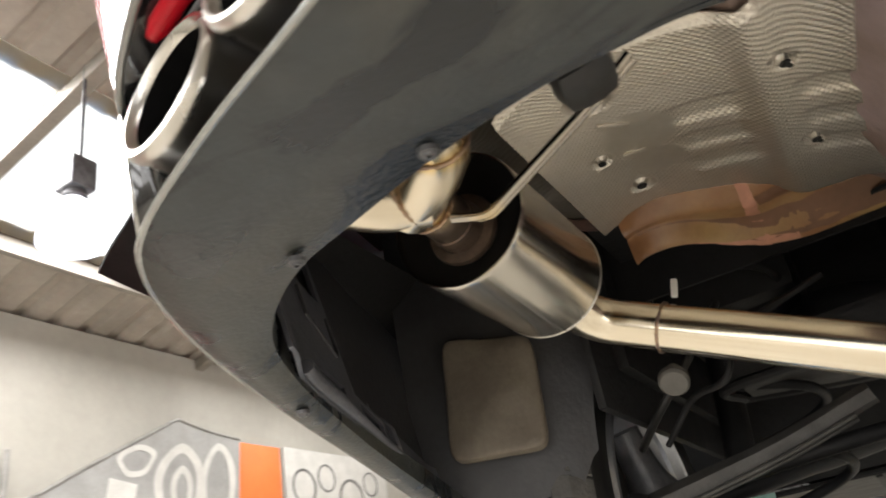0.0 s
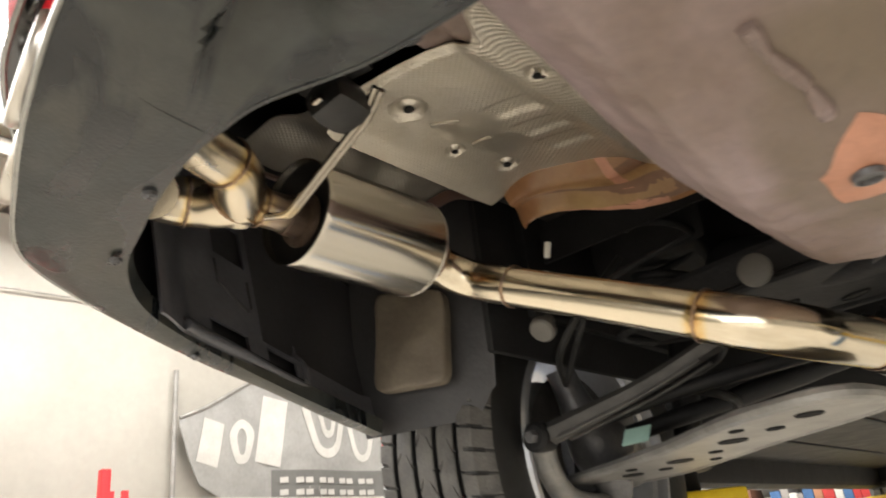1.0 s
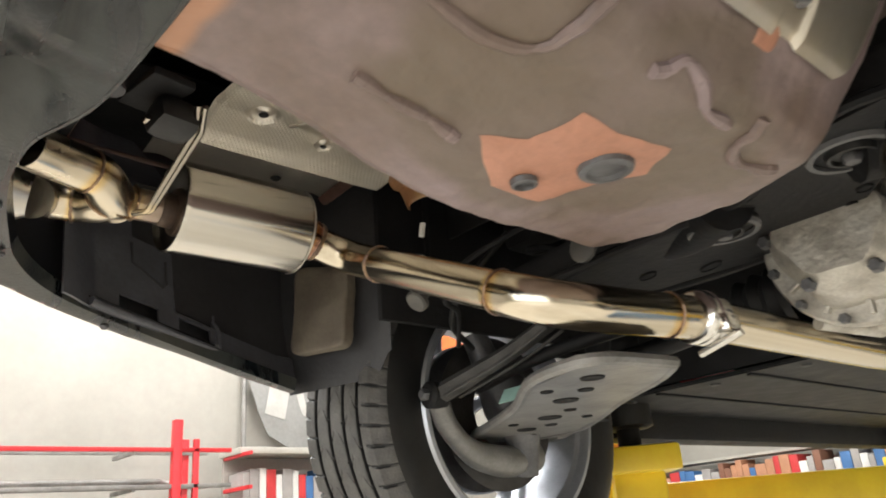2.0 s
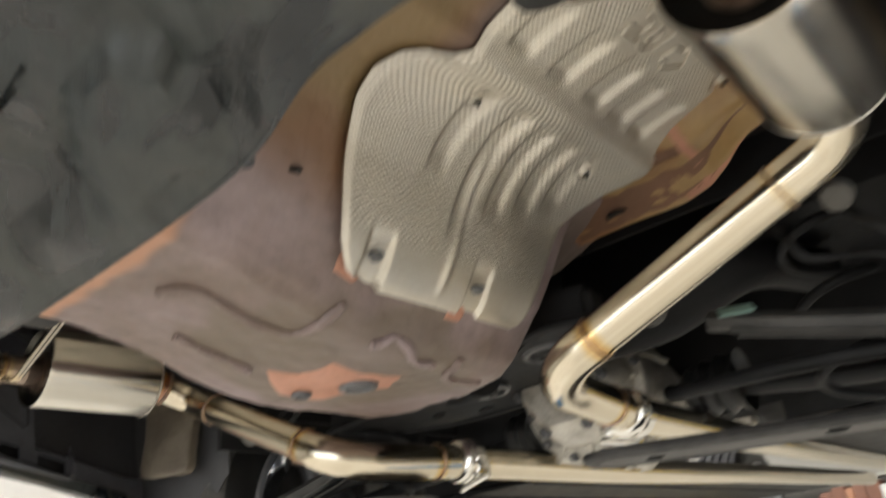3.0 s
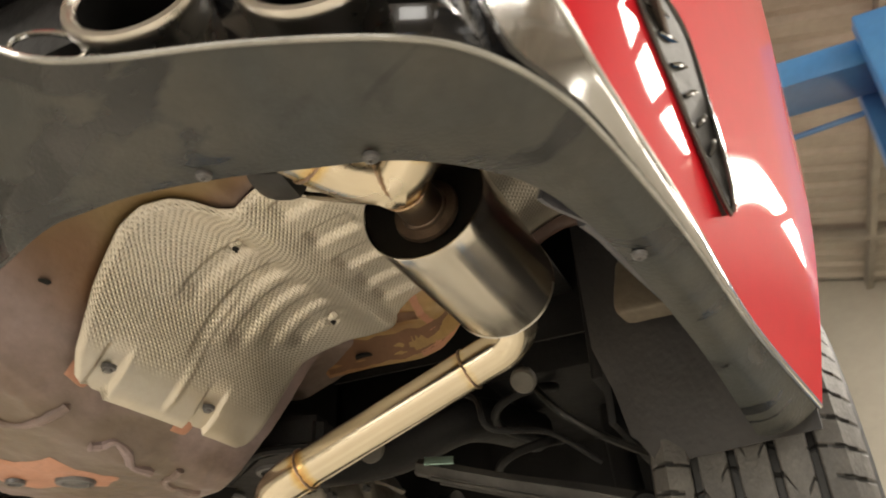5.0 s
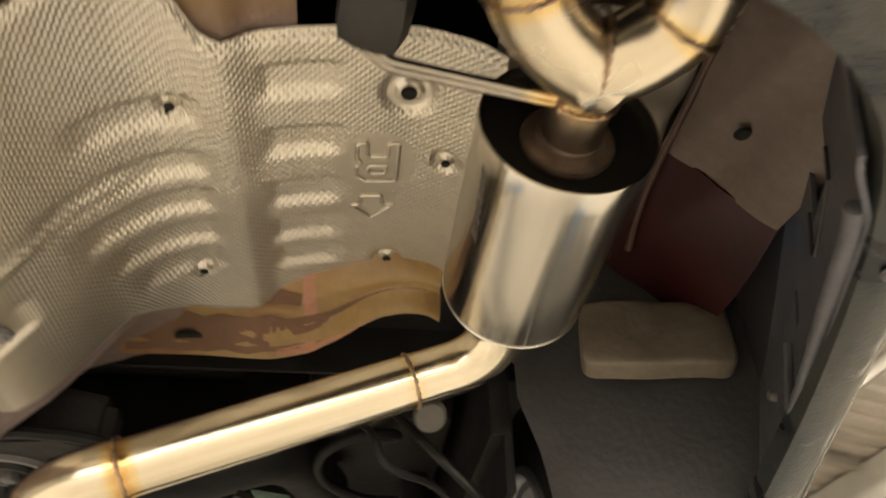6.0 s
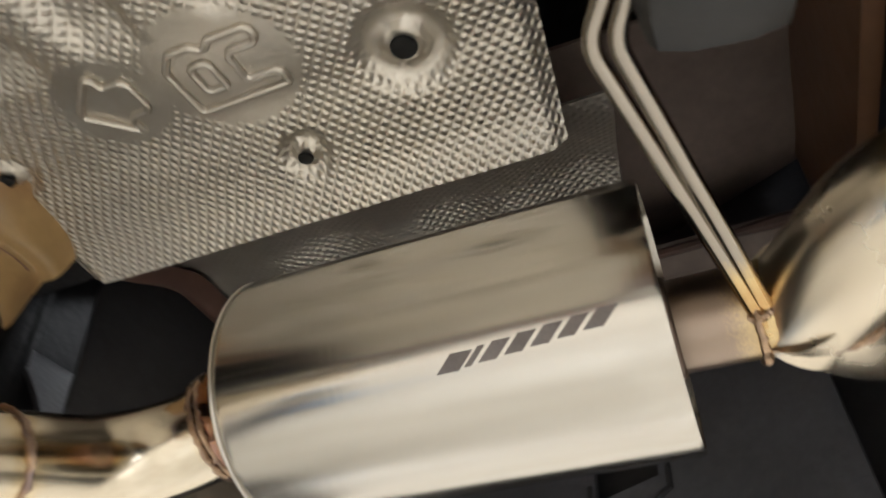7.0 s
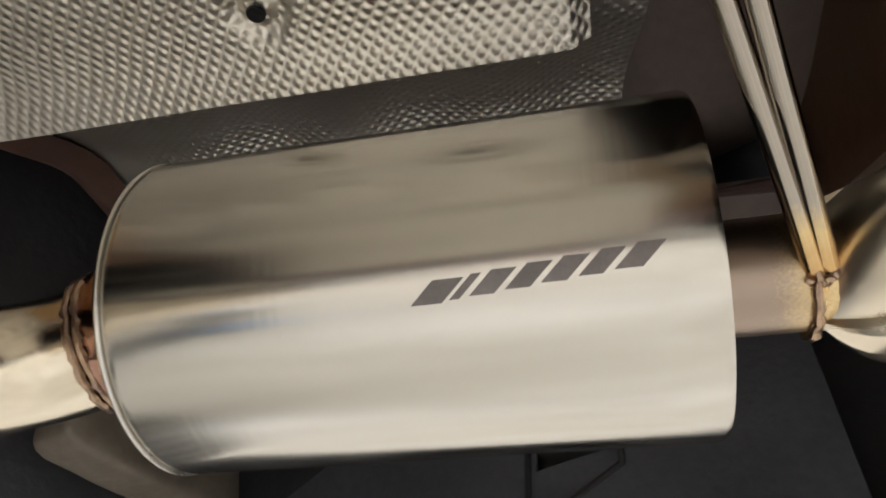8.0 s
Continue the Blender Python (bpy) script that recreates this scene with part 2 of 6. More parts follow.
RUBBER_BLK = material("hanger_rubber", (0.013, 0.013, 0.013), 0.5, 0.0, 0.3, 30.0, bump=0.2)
RIM = material("silver_rim", (0.50, 0.52, 0.56), 0.32, 0.7, 0.15, 20.0)
PAD = material("brown_foam_pad", (0.150, 0.128, 0.098), 0.62, 0.0, 0.3, 11.0, second=(0.095, 0.078, 0.060), bump=0.6, bump_scale=45.0)
DARK_RED = material("inner_red_paint", (0.030, 0.004, 0.005), 0.4, 0.0, 0.3, 12.0)
BROWN_EDGE = material("dark_brown_primer", (0.085, 0.045, 0.034), 0.45, 0.0, 0.3, 14.0, second=(0.05, 0.028, 0.024))
MAUVE = material("mauve_brown_paint", (0.185, 0.145, 0.127), 0.45, 0.0, 0.25, 9.0, second=(0.125, 0.096, 0.082), bump=0.25, bump_scale=60.0)
BUNG = material("pale_plastic_bung", (0.09, 0.085, 0.077), 0.5, 0.0, 0.2, 30.0)
BRACE = material("blue_grey_brace", (0.084, 0.086, 0.100), 0.42, 0.0, 0.3, 12.0, second=(0.060, 0.062, 0.072), bump=0.2, bump_scale=120, rough_vary=0.2)
# black for shapes laid on surfaces, painting the shade inside holes and slits
HOLE_SHADE = material("hole_shade", (0.004, 0.004, 0.004), 0.9)
MINT = material("mint_tape", (0.32, 0.50, 0.45), 0.6, 0.0, 0.1, 60)
WALL = material("cream_wall_paint", (0.35, 0.333, 0.292), 0.75, 0.0, 0.10, 1.2, second=(0.30, 0.284, 0.247), bump=0.15, bump_scale=25)
ROOF = material("roof_sheet", (0.36, 0.325, 0.28), 0.6, 0.1, 0.2, 1.5, second=(0.27, 0.24, 0.205), bump=0.1)
BEAM = material("roof_steel", (0.27, 0.245, 0.21), 0.55, 0.2, 0.2, 4.0)
FLOOR = material("workshop_floor", (0.62, 0.58, 0.50), 0.35, 0.0, 0.12, 1.4, second=(0.50, 0.46, 0.39), bump=0.15, bump_scale=8.0, rough_vary=0.1)
RACK_RED = material("red_rack_paint", (0.62, 0.025, 0.03), 0.4, 0.0, 0.15, 14)
RACK_GREY = material("grey_tube_stock", (0.30, 0.29, 0.27), 0.45, 0.5, 0.3, 8.0)
YELLOW = material("yellow_lift_paint", (0.90, 0.66, 0.03), 0.35, 0.0, 0.15, 6.0, second=(0.78, 0.54, 0.03), coat=0.3)
BLUE = material("blue_lift_paint", (0.035, 0.17, 0.42), 0.3, 0.0, 0.15, 4.0, second=(0.06, 0.22, 0.46), coat=0.4)
BANNER = material("grey_banner_cloth", (0.27, 0.265, 0.25), 0.7, 0.0, 0.2, 3.0, bump=0.2, bump_scale=12)
BANNER_DARK = material("dark_banner_print", (0.13, 0.128, 0.12), 0.7, 0.0, 0.15, 6.0)
BANNER_ART = material("pale_banner_print", (0.47, 0.455, 0.42), 0.7, 0.0, 0.15, 6.0)
ORANGE = material("orange_poster", (0.78, 0.16, 0.03), 0.6, 0.0, 0.1, 5)
POSTER_RED = material("red_poster", (0.66, 0.03, 0.03), 0.6, 0.0, 0.1, 5)
WHITE = material("white_enamel", (0.78, 0.78, 0.75), 0.4, 0.0, 0.08, 6)
CAB = material("cabinet_grey", (0.42, 0.40, 0.35), 0.5, 0.0, 0.15, 5)
BINDERS = [material("binder_" + n, c, 0.6, 0.0, 0.15, 10) for n, c in (("brown", (0.22, 0.10, 0.06)), ("red", (0.55, 0.04, 0.04)), ("grey", (0.35, 0.33, 0.31)), ("tan", (0.45, 0.22, 0.12)), ("blue", (0.06, 0.16, 0.36)), ("white", (0.72, 0.70, 0.66)))]
DOME = plain_glow("lit_dome", (0.90, 0.93, 1.0), 0.62)
SHEET = bpy.data.materials.new("skylight_sheet")
SHEET.use_nodes = True
_t = SHEET.node_tree
_tr = _t.nodes.new("ShaderNodeBsdfTranslucent")
_tr.inputs[0].default_value = (0.9, 0.89, 0.85, 1)
_t.links.new(_tr.outputs[0], _t.nodes["Material Output"].inputs[0])

# ---------------------------------------------------------------- mesh helpers


def finish(bm, angle=40):
    me = bpy.data.meshes.new("mesh")
    bmesh.ops.recalc_face_normals(bm, faces=bm.faces)
    bm.to_mesh(me)
    bm.free()
    me.polygons.foreach_set("use_smooth", [True] * len(me.polygons))
    me.set_sharp_from_angle(angle=radians(angle))
    return me


def part(name, bm, mat, parent=None, label="", angle=40):
    """Links a bmesh as one mesh object under a thing or a part."""
    me = finish(bm, angle) if isinstance(bm, bmesh.types.BMesh) else bm
    if mat and not me.materials:
        me.materials.append(mat)
    ob = new(name, me)
    if parent:
        ob.parent = parent
        if parent.type == "EMPTY":
            ob.matrix_parent_inverse = parent.matrix_basis.inverted()
    if label:
        ob["label"] = label
    return ob


def thing(name, place, label, category, group="", kind=""):
    """An empty at the base of a thing."""
    ob = new(name)
    ob.empty_display_size = 0.1
    ob.matrix_basis = Matrix.Translation(place)
    return tagged(ob, label, category, group, kind)


def box(size, at=(0, 0, 0), bevel=0.0, turn=(0, 0, 0), bm=None):
    own = bmesh.new()
    bmesh.ops.create_cube(own, size=1.0, matrix=Matrix.Diagonal((*size, 1)))
    if bevel:
        bmesh.ops.bevel(own, geom=own.edges[:], offset=bevel, segments=2, affect="EDGES", profile=0.6)
    bmesh.ops.transform(own, matrix=pose(*at, *turn), verts=own.verts)
    if bm is None:
        return own
    me = bpy.data.meshes.new("join")
    own.to_mesh(me)
    own.free()
    bm.from_mesh(me)
    bpy.data.meshes.remove(me)
    return bm


def smooth_line(points, n):
    """n points along a Catmull-Rom line through the given ones, evenly spaced."""
    p = [Vector(q) for q in points]
    p = [2 * p[0] - p[1]] + p + [2 * p[-1] - p[-2]]
    fine = []
    for i in range(1, len(p) - 2):
        a, b, c, d = p[i - 1:i + 3]
        for k in range(24):
            u = k / 24
            fine.append(0.5 * (2 * b + (c - a) * u + (2 * a - 5 * b + 4 * c - d) * u * u + (3 * b - a - 3 * c + d) * u ** 3))
    fine.append(p[-2])
    run = [0.0]
    for a, b in zip(fine, fine[1:]):
        run.append(run[-1] + (b - a).length)
    out, j = [], 0
    for i in range(n):
        s = run[-1] * i / (n - 1)
        while j < len(run) - 2 and run[j + 1] < s:
            j += 1
        u = (s - run[j]) / max(run[j + 1] - run[j], 1e-9)
        out.append(fine[j].lerp(fine[j + 1], min(u, 1)))
    return out


def rounded_line(points, radius, step=0.006):
    """A line of straight stretches with bends of one radius, as bent tube runs."""
    p = [Vector(q) for q in points]
    out = [p[0]]
    for a, b, c in zip(p, p[1:], p[2:]):
        u, v = (a - b).normalized(), (c - b).normalized()
        ang = u.angle(v)
        cut = min(radius / math.tan(ang / 2), 0.49 * (a - b).length, 0.49 * (c - b).length)
        r = cut * math.tan(ang / 2)
        mid = b + (u + v).normalized() * (r / math.sin(ang / 2))
        s, e = b + u * cut - mid, b + v * cut - mid
        k = max(4, int(r * (math.pi - ang) / step))
        for i in range(k + 1):
            out.append(mid + s.normalized().slerp(e.normalized(), i / k) * s.length if s.angle(e) > 1e-3 else b)
    out.append(p[-1])
    dense = [out[0]]
    for a, b in zip(out, out[1:]):
        k = max(1, int((b - a).length / step))
        dense += [a.lerp(b, (i + 1) / k) for i in range(k)]
    return dense


def tube(line, radius, seg=24, heat=(), bm=None, caps=True, reach=0.020, peak=0.78):
    """A tube along a line; radius may change from point to point. heat: places of welds that tint the metal."""
    own = bm or bmesh.new()
    layer = own.verts.layers.float.get("weld_tint") or own.verts.layers.float.new("weld_tint")
    line = [Vector(p) for p in line]
    t0 = (line[1] - line[0]).normalized()
    side = t0.orthogonal().normalized()
    rings = []
    for i, p in enumerate(line):
        t = (line[min(i + 1, len(line) - 1)] - line[max(i - 1, 0)]).normalized()
        side = (side - t * side.dot(t)).normalized()
        up = t.cross(side)
        r = radius[i] if isinstance(radius, (list, tuple)) else radius
        warm = peak * max([math.exp(-((p - Vector(h)).length / reach) ** 2) for h in heat] + [0.0])
        ring = []
        for k in range(seg):
            a = 2 * math.pi * k / seg
            v = own.verts.new(p + (side * math.cos(a) + up * math.sin(a)) * r)
            v[layer] = warm
            ring.append(v)
        rings.append(ring)
    for a, b in zip(rings, rings[1:]):
        for k in range(seg):
            own.faces.new((a[k], a[(k + 1) % seg], b[(k + 1) % seg], b[k]))
    if caps:
        own.faces.new(rings[0])
        own.faces.new(rings[-1][::-1])
    return own


def revolve(profile, seg=48, at=(0, 0, 0), axis="Y", closed=False, heat=None):
    """Turns (radius, along) pairs round an axis."""
    own = bmesh.new()
    layer = own.verts.layers.float.new("weld_tint")
    rings = []
    for i, (r, s) in enumerate(profile):
        ring = []
        for k in range(seg):
            a = 2 * math.pi * k / seg
            c, d = r * math.cos(a), r * math.sin(a)
            q = (c, s, d) if axis == "Y" else (s, c, d) if axis == "X" else (c, d, s)
            v = own.verts.new(Vector(at) + Vector(q))
            v[layer] = heat[i] if heat else 0.0
            ring.append(v)
        rings.append(ring)
    pairs = list(zip(rings, rings[1:])) + ([(rings[-1], rings[0])] if closed else [])
    for a, b in pairs:
        for k in range(seg):
            own.faces.new((a[k], a[(k + 1) % seg], b[(k + 1) % seg], b[k]))
    return own


def sheet(fn, nu, nv, thick, flat=None, drop=None):
    """A skin over fn(u, v) with a thickness along its normal, closed round its rim; drop(u, v) leaves cells out."""
    own = bmesh.new()
    layer = own.verts.layers.float.new("flat")
    uvl = own.loops.layers.uv.new("UVMap")
    P = [[Vector(fn(i / nu, j / nv)) for j in range(nv + 1)] for i in range(nu + 1)]
    N = [[None] * (nv + 1) for _ in range(nu + 1)]
    for i in range(nu + 1):
        for j in range(nv + 1):
            du = P[min(i + 1, nu)][j] - P[max(i - 1, 0)][j]
            dv = P[i][min(j + 1, nv)] - P[i][max(j - 1, 0)]
            N[i][j] = du.cross(dv).normalized()
    U = [[0.0] * (nv + 1) for _ in range(nu + 1)]
    V = [[0.0] * (nv + 1) for _ in range(nu + 1)]
    for i in range(nu + 1):
        for j in range(nv + 1):
            if i:
                U[i][j] = U[i - 1][j] + (P[i][j] - P[i - 1][j]).length
            if j:
                V[i][j] = V[i][j - 1] + (P[i][j] - P[i][j - 1]).length
    A, B = {}, {}
    for i in range(nu + 1):
        for j in range(nv + 1):
            A[i, j] = own.verts.new(P[i][j])
            B[i, j] = own.verts.new(P[i][j] + N[i][j] * thick)
            if flat:
                A[i, j][layer] = flat(i / nu, j / nv)
    cells = {(i, j) for i in range(nu) for j in range(nv) if not (drop and drop((i + 0.5) / nu, (j + 0.5) / nv))}
    for i, j in cells:
        q = ((i, j), (i + 1, j), (i + 1, j + 1), (i, j + 1))
        for S, order in ((A, q), (B, q[::-1])):
            f = own.faces.new([S[k] for k in order])
            for lp, (a, b) in zip(f.loops, order):
                lp[uvl].uv = (U[a][nv // 2], V[nu // 2][b])
        for (di, dj), (k, m) in (((0, -1), (q[0], q[1])), ((1, 0), (q[1], q[2])), ((0, 1), (q[2], q[3])), ((-1, 0), (q[3], q[0]))):
            if (i + di, j + dj) not in cells:
                own.faces.new((A[m], A[k], B[k], B[m]))
    loose = [v for v in own.verts if not v.link_faces]
    bmesh.ops.delete(own, geom=loose, context="VERTS")
    return own


def mirror_x(bm):
    bmesh.ops.scale(bm, vec=(-1, 1, 1), verts=bm.verts)
    bmesh.ops.reverse_faces(bm, faces=bm.faces)
    return bm


def sided(bm, s):
    return mirror_x(bm) if s < 0 else bm


def slab(outline, z0, z1, bevel=0.004, holes=()):
    """A flat plate from an outline in x, y, with its rim rounded."""
    own = bmesh.new()
    f = own.faces.new([own.verts.new((x, y, z0)) for x, y in outline])
    r = bmesh.ops.extrude_face_region(own, geom=[f])
    bmesh.ops.translate(own, vec=(0, 0, z1 - z0), verts=[v for v in r["geom"] if isinstance(v, bmesh.types.BMVert)])
    bmesh.ops.recalc_face_normals(own, faces=own.faces)
    if bevel:
        bmesh.ops.bevel(own, geom=own.edges[:], offset=bevel, segments=2, affect="EDGES")
    return own


def step(a, b, x):
    u = min(max((x - a) / (b - a), 0.0), 1.0)
    return u * u * (3 - 2 * u)


def lerp_list(table, x):
    if x <= table[0][0]:
        return table[0][1]
    for (a, p), (b, q) in zip(table, table[1:]):
        if x <= b:
            return p + (q - p) * (x - a) / (b - a)
    return table[-1][1]



# ---------------------------------------------------------------- the workshop
XW, XE, YS, YN = -6.0, 6.2, -7.5, 8.6      # inner faces of the walls
RIDGE, FALL = 6.0, 0.233                   # roof height at x = 0 and its slope


def roof_z(x):
    return RIDGE - FALL * abs(x)


part("floor", box((XE - XW + 0.6, YN - YS + 0.6, 0.2), ((XE + XW) / 2, (YN + YS) / 2, -0.1)), FLOOR)
tagged(bpy.data.objects["floor"], "pale worn workshop floor", "floor", kind="structure")


def gable(y0, y1):
    own = bmesh.new()
    x0, x1 = XW - 0.25, XE + 0.25
    ring = [(x0, 0), (x1, 0), (x1, roof_z(x1)), (0, RIDGE), (x0, roof_z(x0))]
    a = [own.verts.new((x, y0, z)) for x, z in ring]
    b = [own.verts.new((x, y1, z)) for x, z in ring]
    own.faces.new(a)
    own.faces.new(b[::-1])
    for k in range(5):
        own.faces.new((a[k], a[(k + 1) % 5], b[(k + 1) % 5], b[k]))
    return own


for nm, bm_ in (("wall_west", box((0.25, YN - YS, roof_z(XW) - 0.01), (XW - 0.125, (YN + YS) / 2, roof_z(XW) / 2))),
                ("wall_east", box((0.25, YN - YS, roof_z(XE) - 0.01), (XE + 0.125, (YN + YS) / 2, roof_z(XE) / 2))),
                ("wall_north", gable(YN, YN + 0.25))):
    tagged(part(nm, bm_, WALL), "cream painted workshop wall", "wall", kind="structure")
# the street side is out of view; its wide doorway is assumed
DOOR = (-3.6, 4.2, 4.3)
own = box((DOOR[0] - XW + 0.25, 0.25, 4.5), ((DOOR[0] + XW - 0.25) / 2, YS - 0.125, 2.25))
box((XE + 0.25 - DOOR[1], 0.25, 4.5), ((DOOR[1] + XE + 0.25) / 2, YS - 0.125, 2.25), bm=own)
box((DOOR[1] - DOOR[0], 0.25, 0.2), ((DOOR[1] + DOOR[0]) / 2, YS - 0.125, 4.4), bm=own)
box((XE - XW, 0.25, 0.6), ((XE + XW) / 2, YS - 0.125, 4.8), bm=own)
box((5.0, 0.25, 0.6), (0, YS - 0.125, 5.4), bm=own)
tagged(part("wall_south", own, WALL), "cream workshop wall with an assumed doorway out of view", "wall", kind="structure")
tagged(part("ground", box((80, 60, 0.1), (0, YS - 30.3, -0.06)), FLOOR), "pale concrete yard outside the doorway", "ground", kind="structure")

# ribbed roof sheets with translucent strips let in
STRIPS = {-1: [(-4.95, -4.40), (-4.15, -3.65), (-3.05, -2.0), (-.7, 1.58), (1.76, 3.15), (4.6, 5.6), (6.6, 7.4)],
          1: [(-3.6, -2.6), (-2.4, -1.6), (-1.4, -0.6), (0.45, 1.3), (1.95, 2.65), (2.90, 3.58), (3.83, 4.55), (4.77, 5.80), (6.0, 7.0)]}
X_STRIP, X_EAST = (3.92, 5.10), (4.28, 4.70)


def rib(y):
    k = (y / 0.30) % 1.0
    return 0.042 * (step(0.0, 0.12, k) - step(0.34, 0.46, k))


def roof_sheet(sign):
    a_, b_ = X_EAST if sign > 0 else X_STRIP
    xs = [0.0, a_, b_, 6.6]
    ys = sorted({round(YS - 0.2 + i * 0.0375, 4) for i in range(int((YN - YS + 0.4) / 0.0375) + 1)} | {a for s_ in STRIPS[sign] for a in s_})
    own = bmesh.new()
    grid = {(i, j): own.verts.new((sign * x, y, roof_z(x) + rib(y) + 0.03)) for i, x in enumerate(xs) for j, y in enumerate(ys)}
    for i in range(len(xs) - 1):
        for j in range(len(ys) - 1):
            m = (ys[j] + ys[j + 1]) / 2
            if i == 1 and any(a < m < b for a, b in STRIPS[sign]):
                continue
            own.faces.new((grid[i, j], grid[i + 1, j], grid[i + 1, j + 1], grid[i, j + 1]))
    return own


roof_bm = roof_sheet(1)
other = finish(roof_sheet(-1))
roof_bm.from_mesh(other)
up = bmesh.ops.extrude_face_region(roof_bm, geom=roof_bm.faces[:])
bmesh.ops.translate(roof_bm, vec=(0, 0, 0.02), verts=[v for v in up["geom"] if isinstance(v, bmesh.types.BMVert)])
tagged(part("ceiling", roof_bm, ROOF, angle=25), "brown-grey ribbed metal roof sheets", "ceiling", kind="structure")
count = 0
for sign in (-1, 1):
    for a, b in STRIPS[sign]:
        count += 1
        xa, xb = X_STRIP if sign < 0 else X_EAST
        xm = sign * (xa + xb) / 2
        tilt = math.degrees(math.atan(FALL)) * sign
        w = (xb - xa) / math.cos(math.radians(tilt))
        pane = part("window_%d" % count, box((w + 0.24, b - a + 0.12, 0.006), (xm, (a + b) / 2, roof_z(xm) + 0.021), turn=(0, tilt, 0)), SHEET)
        tagged(pane, "translucent white roof light sheet", "skylight", kind="structure")
        lamp("roof_light_sky", "AREA", pose(xm, (a + b) / 2, roof_z(xm) + 0.006, 0, tilt, 0), (64 if sign < 0 else 56) * (b - a), (1, 0.975, 0.93), size=w, size_y=b - a)
for y0, y1 in ((.95, 3.42), (3.72, 5.45)):
    count += 1
    pane = part("window_%d" % count, box((.012, y1 - y0, .50), (XE - .008, (y0 + y1) / 2, 4.22), .002), SHEET)
    tagged(pane, "milky high window pane under the eaves", "window", kind="structure")
    lamp("high_pane_sky", "AREA", look((XE - .03, (y0 + y1) / 2, 4.22), (0, (y0 + y1) / 2, 4.22)), 7.0 * (y1 - y0), (1, 0.97, 0.92), size=y1 - y0, size_y=.48)
# unseen door grid and its lamps, added to shape light and reflections
COLS, ROWS = [-3.6 + 0.78 + 1.56 * k for k in range(5)], (0.95, 2.25, 3.55)
own = bmesh.new()
for k in range(6):
    x0 = -3.6 + 1.56 * k
    box((0.56, 0.06, 4.3), (x0, YS - 0.13, 2.15), 0.01, bm=own)
for z0, h_ in ((0.27, 0.54), (1.6, 0.46), (2.9, 0.46), (4.14, 0.36)):
    box((7.8, 0.05, h_), (0.3, YS - 0.13, z0), 0.01, bm=own)
tagged(part("added_door_1", own, ROOF), "unseen paned workshop door added to shape reflections", "door", kind="structure")
for cx in COLS:
    for cz in ROWS:
        lamp("added_pane_fill", "AREA", look((cx, YS - 0.08, cz), (cx, 0, cz)), 8.0, (1, 0.97, 0.92), size=1.0, size_y=0.84)
# rafters and purlins
for i, y in enumerate((-5.0, -1.05, 1.67, 4.66, 7.3)):
    own = bmesh.new()
    for sign in (-1, 1):
        t_ = math.degrees(math.atan(FALL)) * sign
        L = 6.3
        box((L, 0.10, 0.10), (sign * L / 2 * 0.97, y, roof_z(L / 2 * 0.97) - 0.06), 0.004, (0, t_, 0), bm=own)
    tagged(part("rafter", own, BEAM), "dark steel roof rafter", "beam", kind="structure")
for sign in (-1, 1):
    for x in (1.1, 2.15, 3.1, 5.25):
        own = box((0.06, YN - YS, 0.13), (sign * x, (YN + YS) / 2, roof_z(x) - 0.045), 0.003)
        tagged(part("purlin", own, BEAM), "thin steel roof purlin", "beam", kind="structure")

# ---------------------------------------------------------------- the car
car = thing("car", (0, 1.2, 1.60), "red hatchback raised on a lift with its new exhaust showing", "car")

# outlines of the rear bumper on its right half, from the middle outwards: lip of the opening, outer lip, foot of the red cover, its top
IN = [(0, -.252, 1.889), (.17, -.252, 1.891), (.27, -.258, 1.896), (.36, -.279, 1.904), (.41, -.282, 1.905), (.46, -.280, 1.906), (.53, -.268, 1.905), (.60, -.250, 1.902), (.66, -.232, 1.900), (.708, -.205, 1.895), (.745, -.170, 1.888), (.768, -.125, 1.878), (.790, -.050, 1.862), (.818, .090, 1.832), (.842, .270, 1.792)]
OUT = [(0, -.430, 2.0), (.20, -.425, 2.0), (.33, -.410, 1.995), (.385, -.402, 1.986), (.43, -.400, 1.968), (.475, -.394, 1.942), (.53, -.381, 1.929), (.615, -.355, 1.926), (.706, -.322, 1.918), (.755, -.285, 1.915), (.792, -.225, 1.907), (.816, -.150, 1.892), (.840, -.045, 1.874), (.868, .107, 1.847), (.910, .290, 1.820)]
TOP = [(0, -.402, 2.242), (.20, -.398, 2.195), (.30, -.395, 2.174), (.40, -.392, 2.145), (.47, -.388, 2.127), (.53, -.384, 2.104), (.60, -.377, 2.078), (.66, -.362, 2.065), (.73, -.325, 2.05), (.772, -.285, 2.045), (.797, -.245, 1.990), (.818, -.185, 1.932), (.842, -.060, 1.895), (.866, .100, 1.858), (.912, .298, 1.823)]
UP = [(0, -.53, 2.62), (.19, -.53, 2.62), (.34, -.51, 2.62), (.42, -.48, 2.62), (.48, -.45, 2.62), (.55, -.415, 2.62), (.63, -.395, 2.62), (.71, -.375, 2.62), (.79, -.345, 2.62), (.85, -.31, 2.62), (.895, -.26, 2.62), (.935, -.17, 2.62), (.965, -.02, 2.60), (.985, .20, 2.45), (.983, .42, 2.21)]
NB = 90


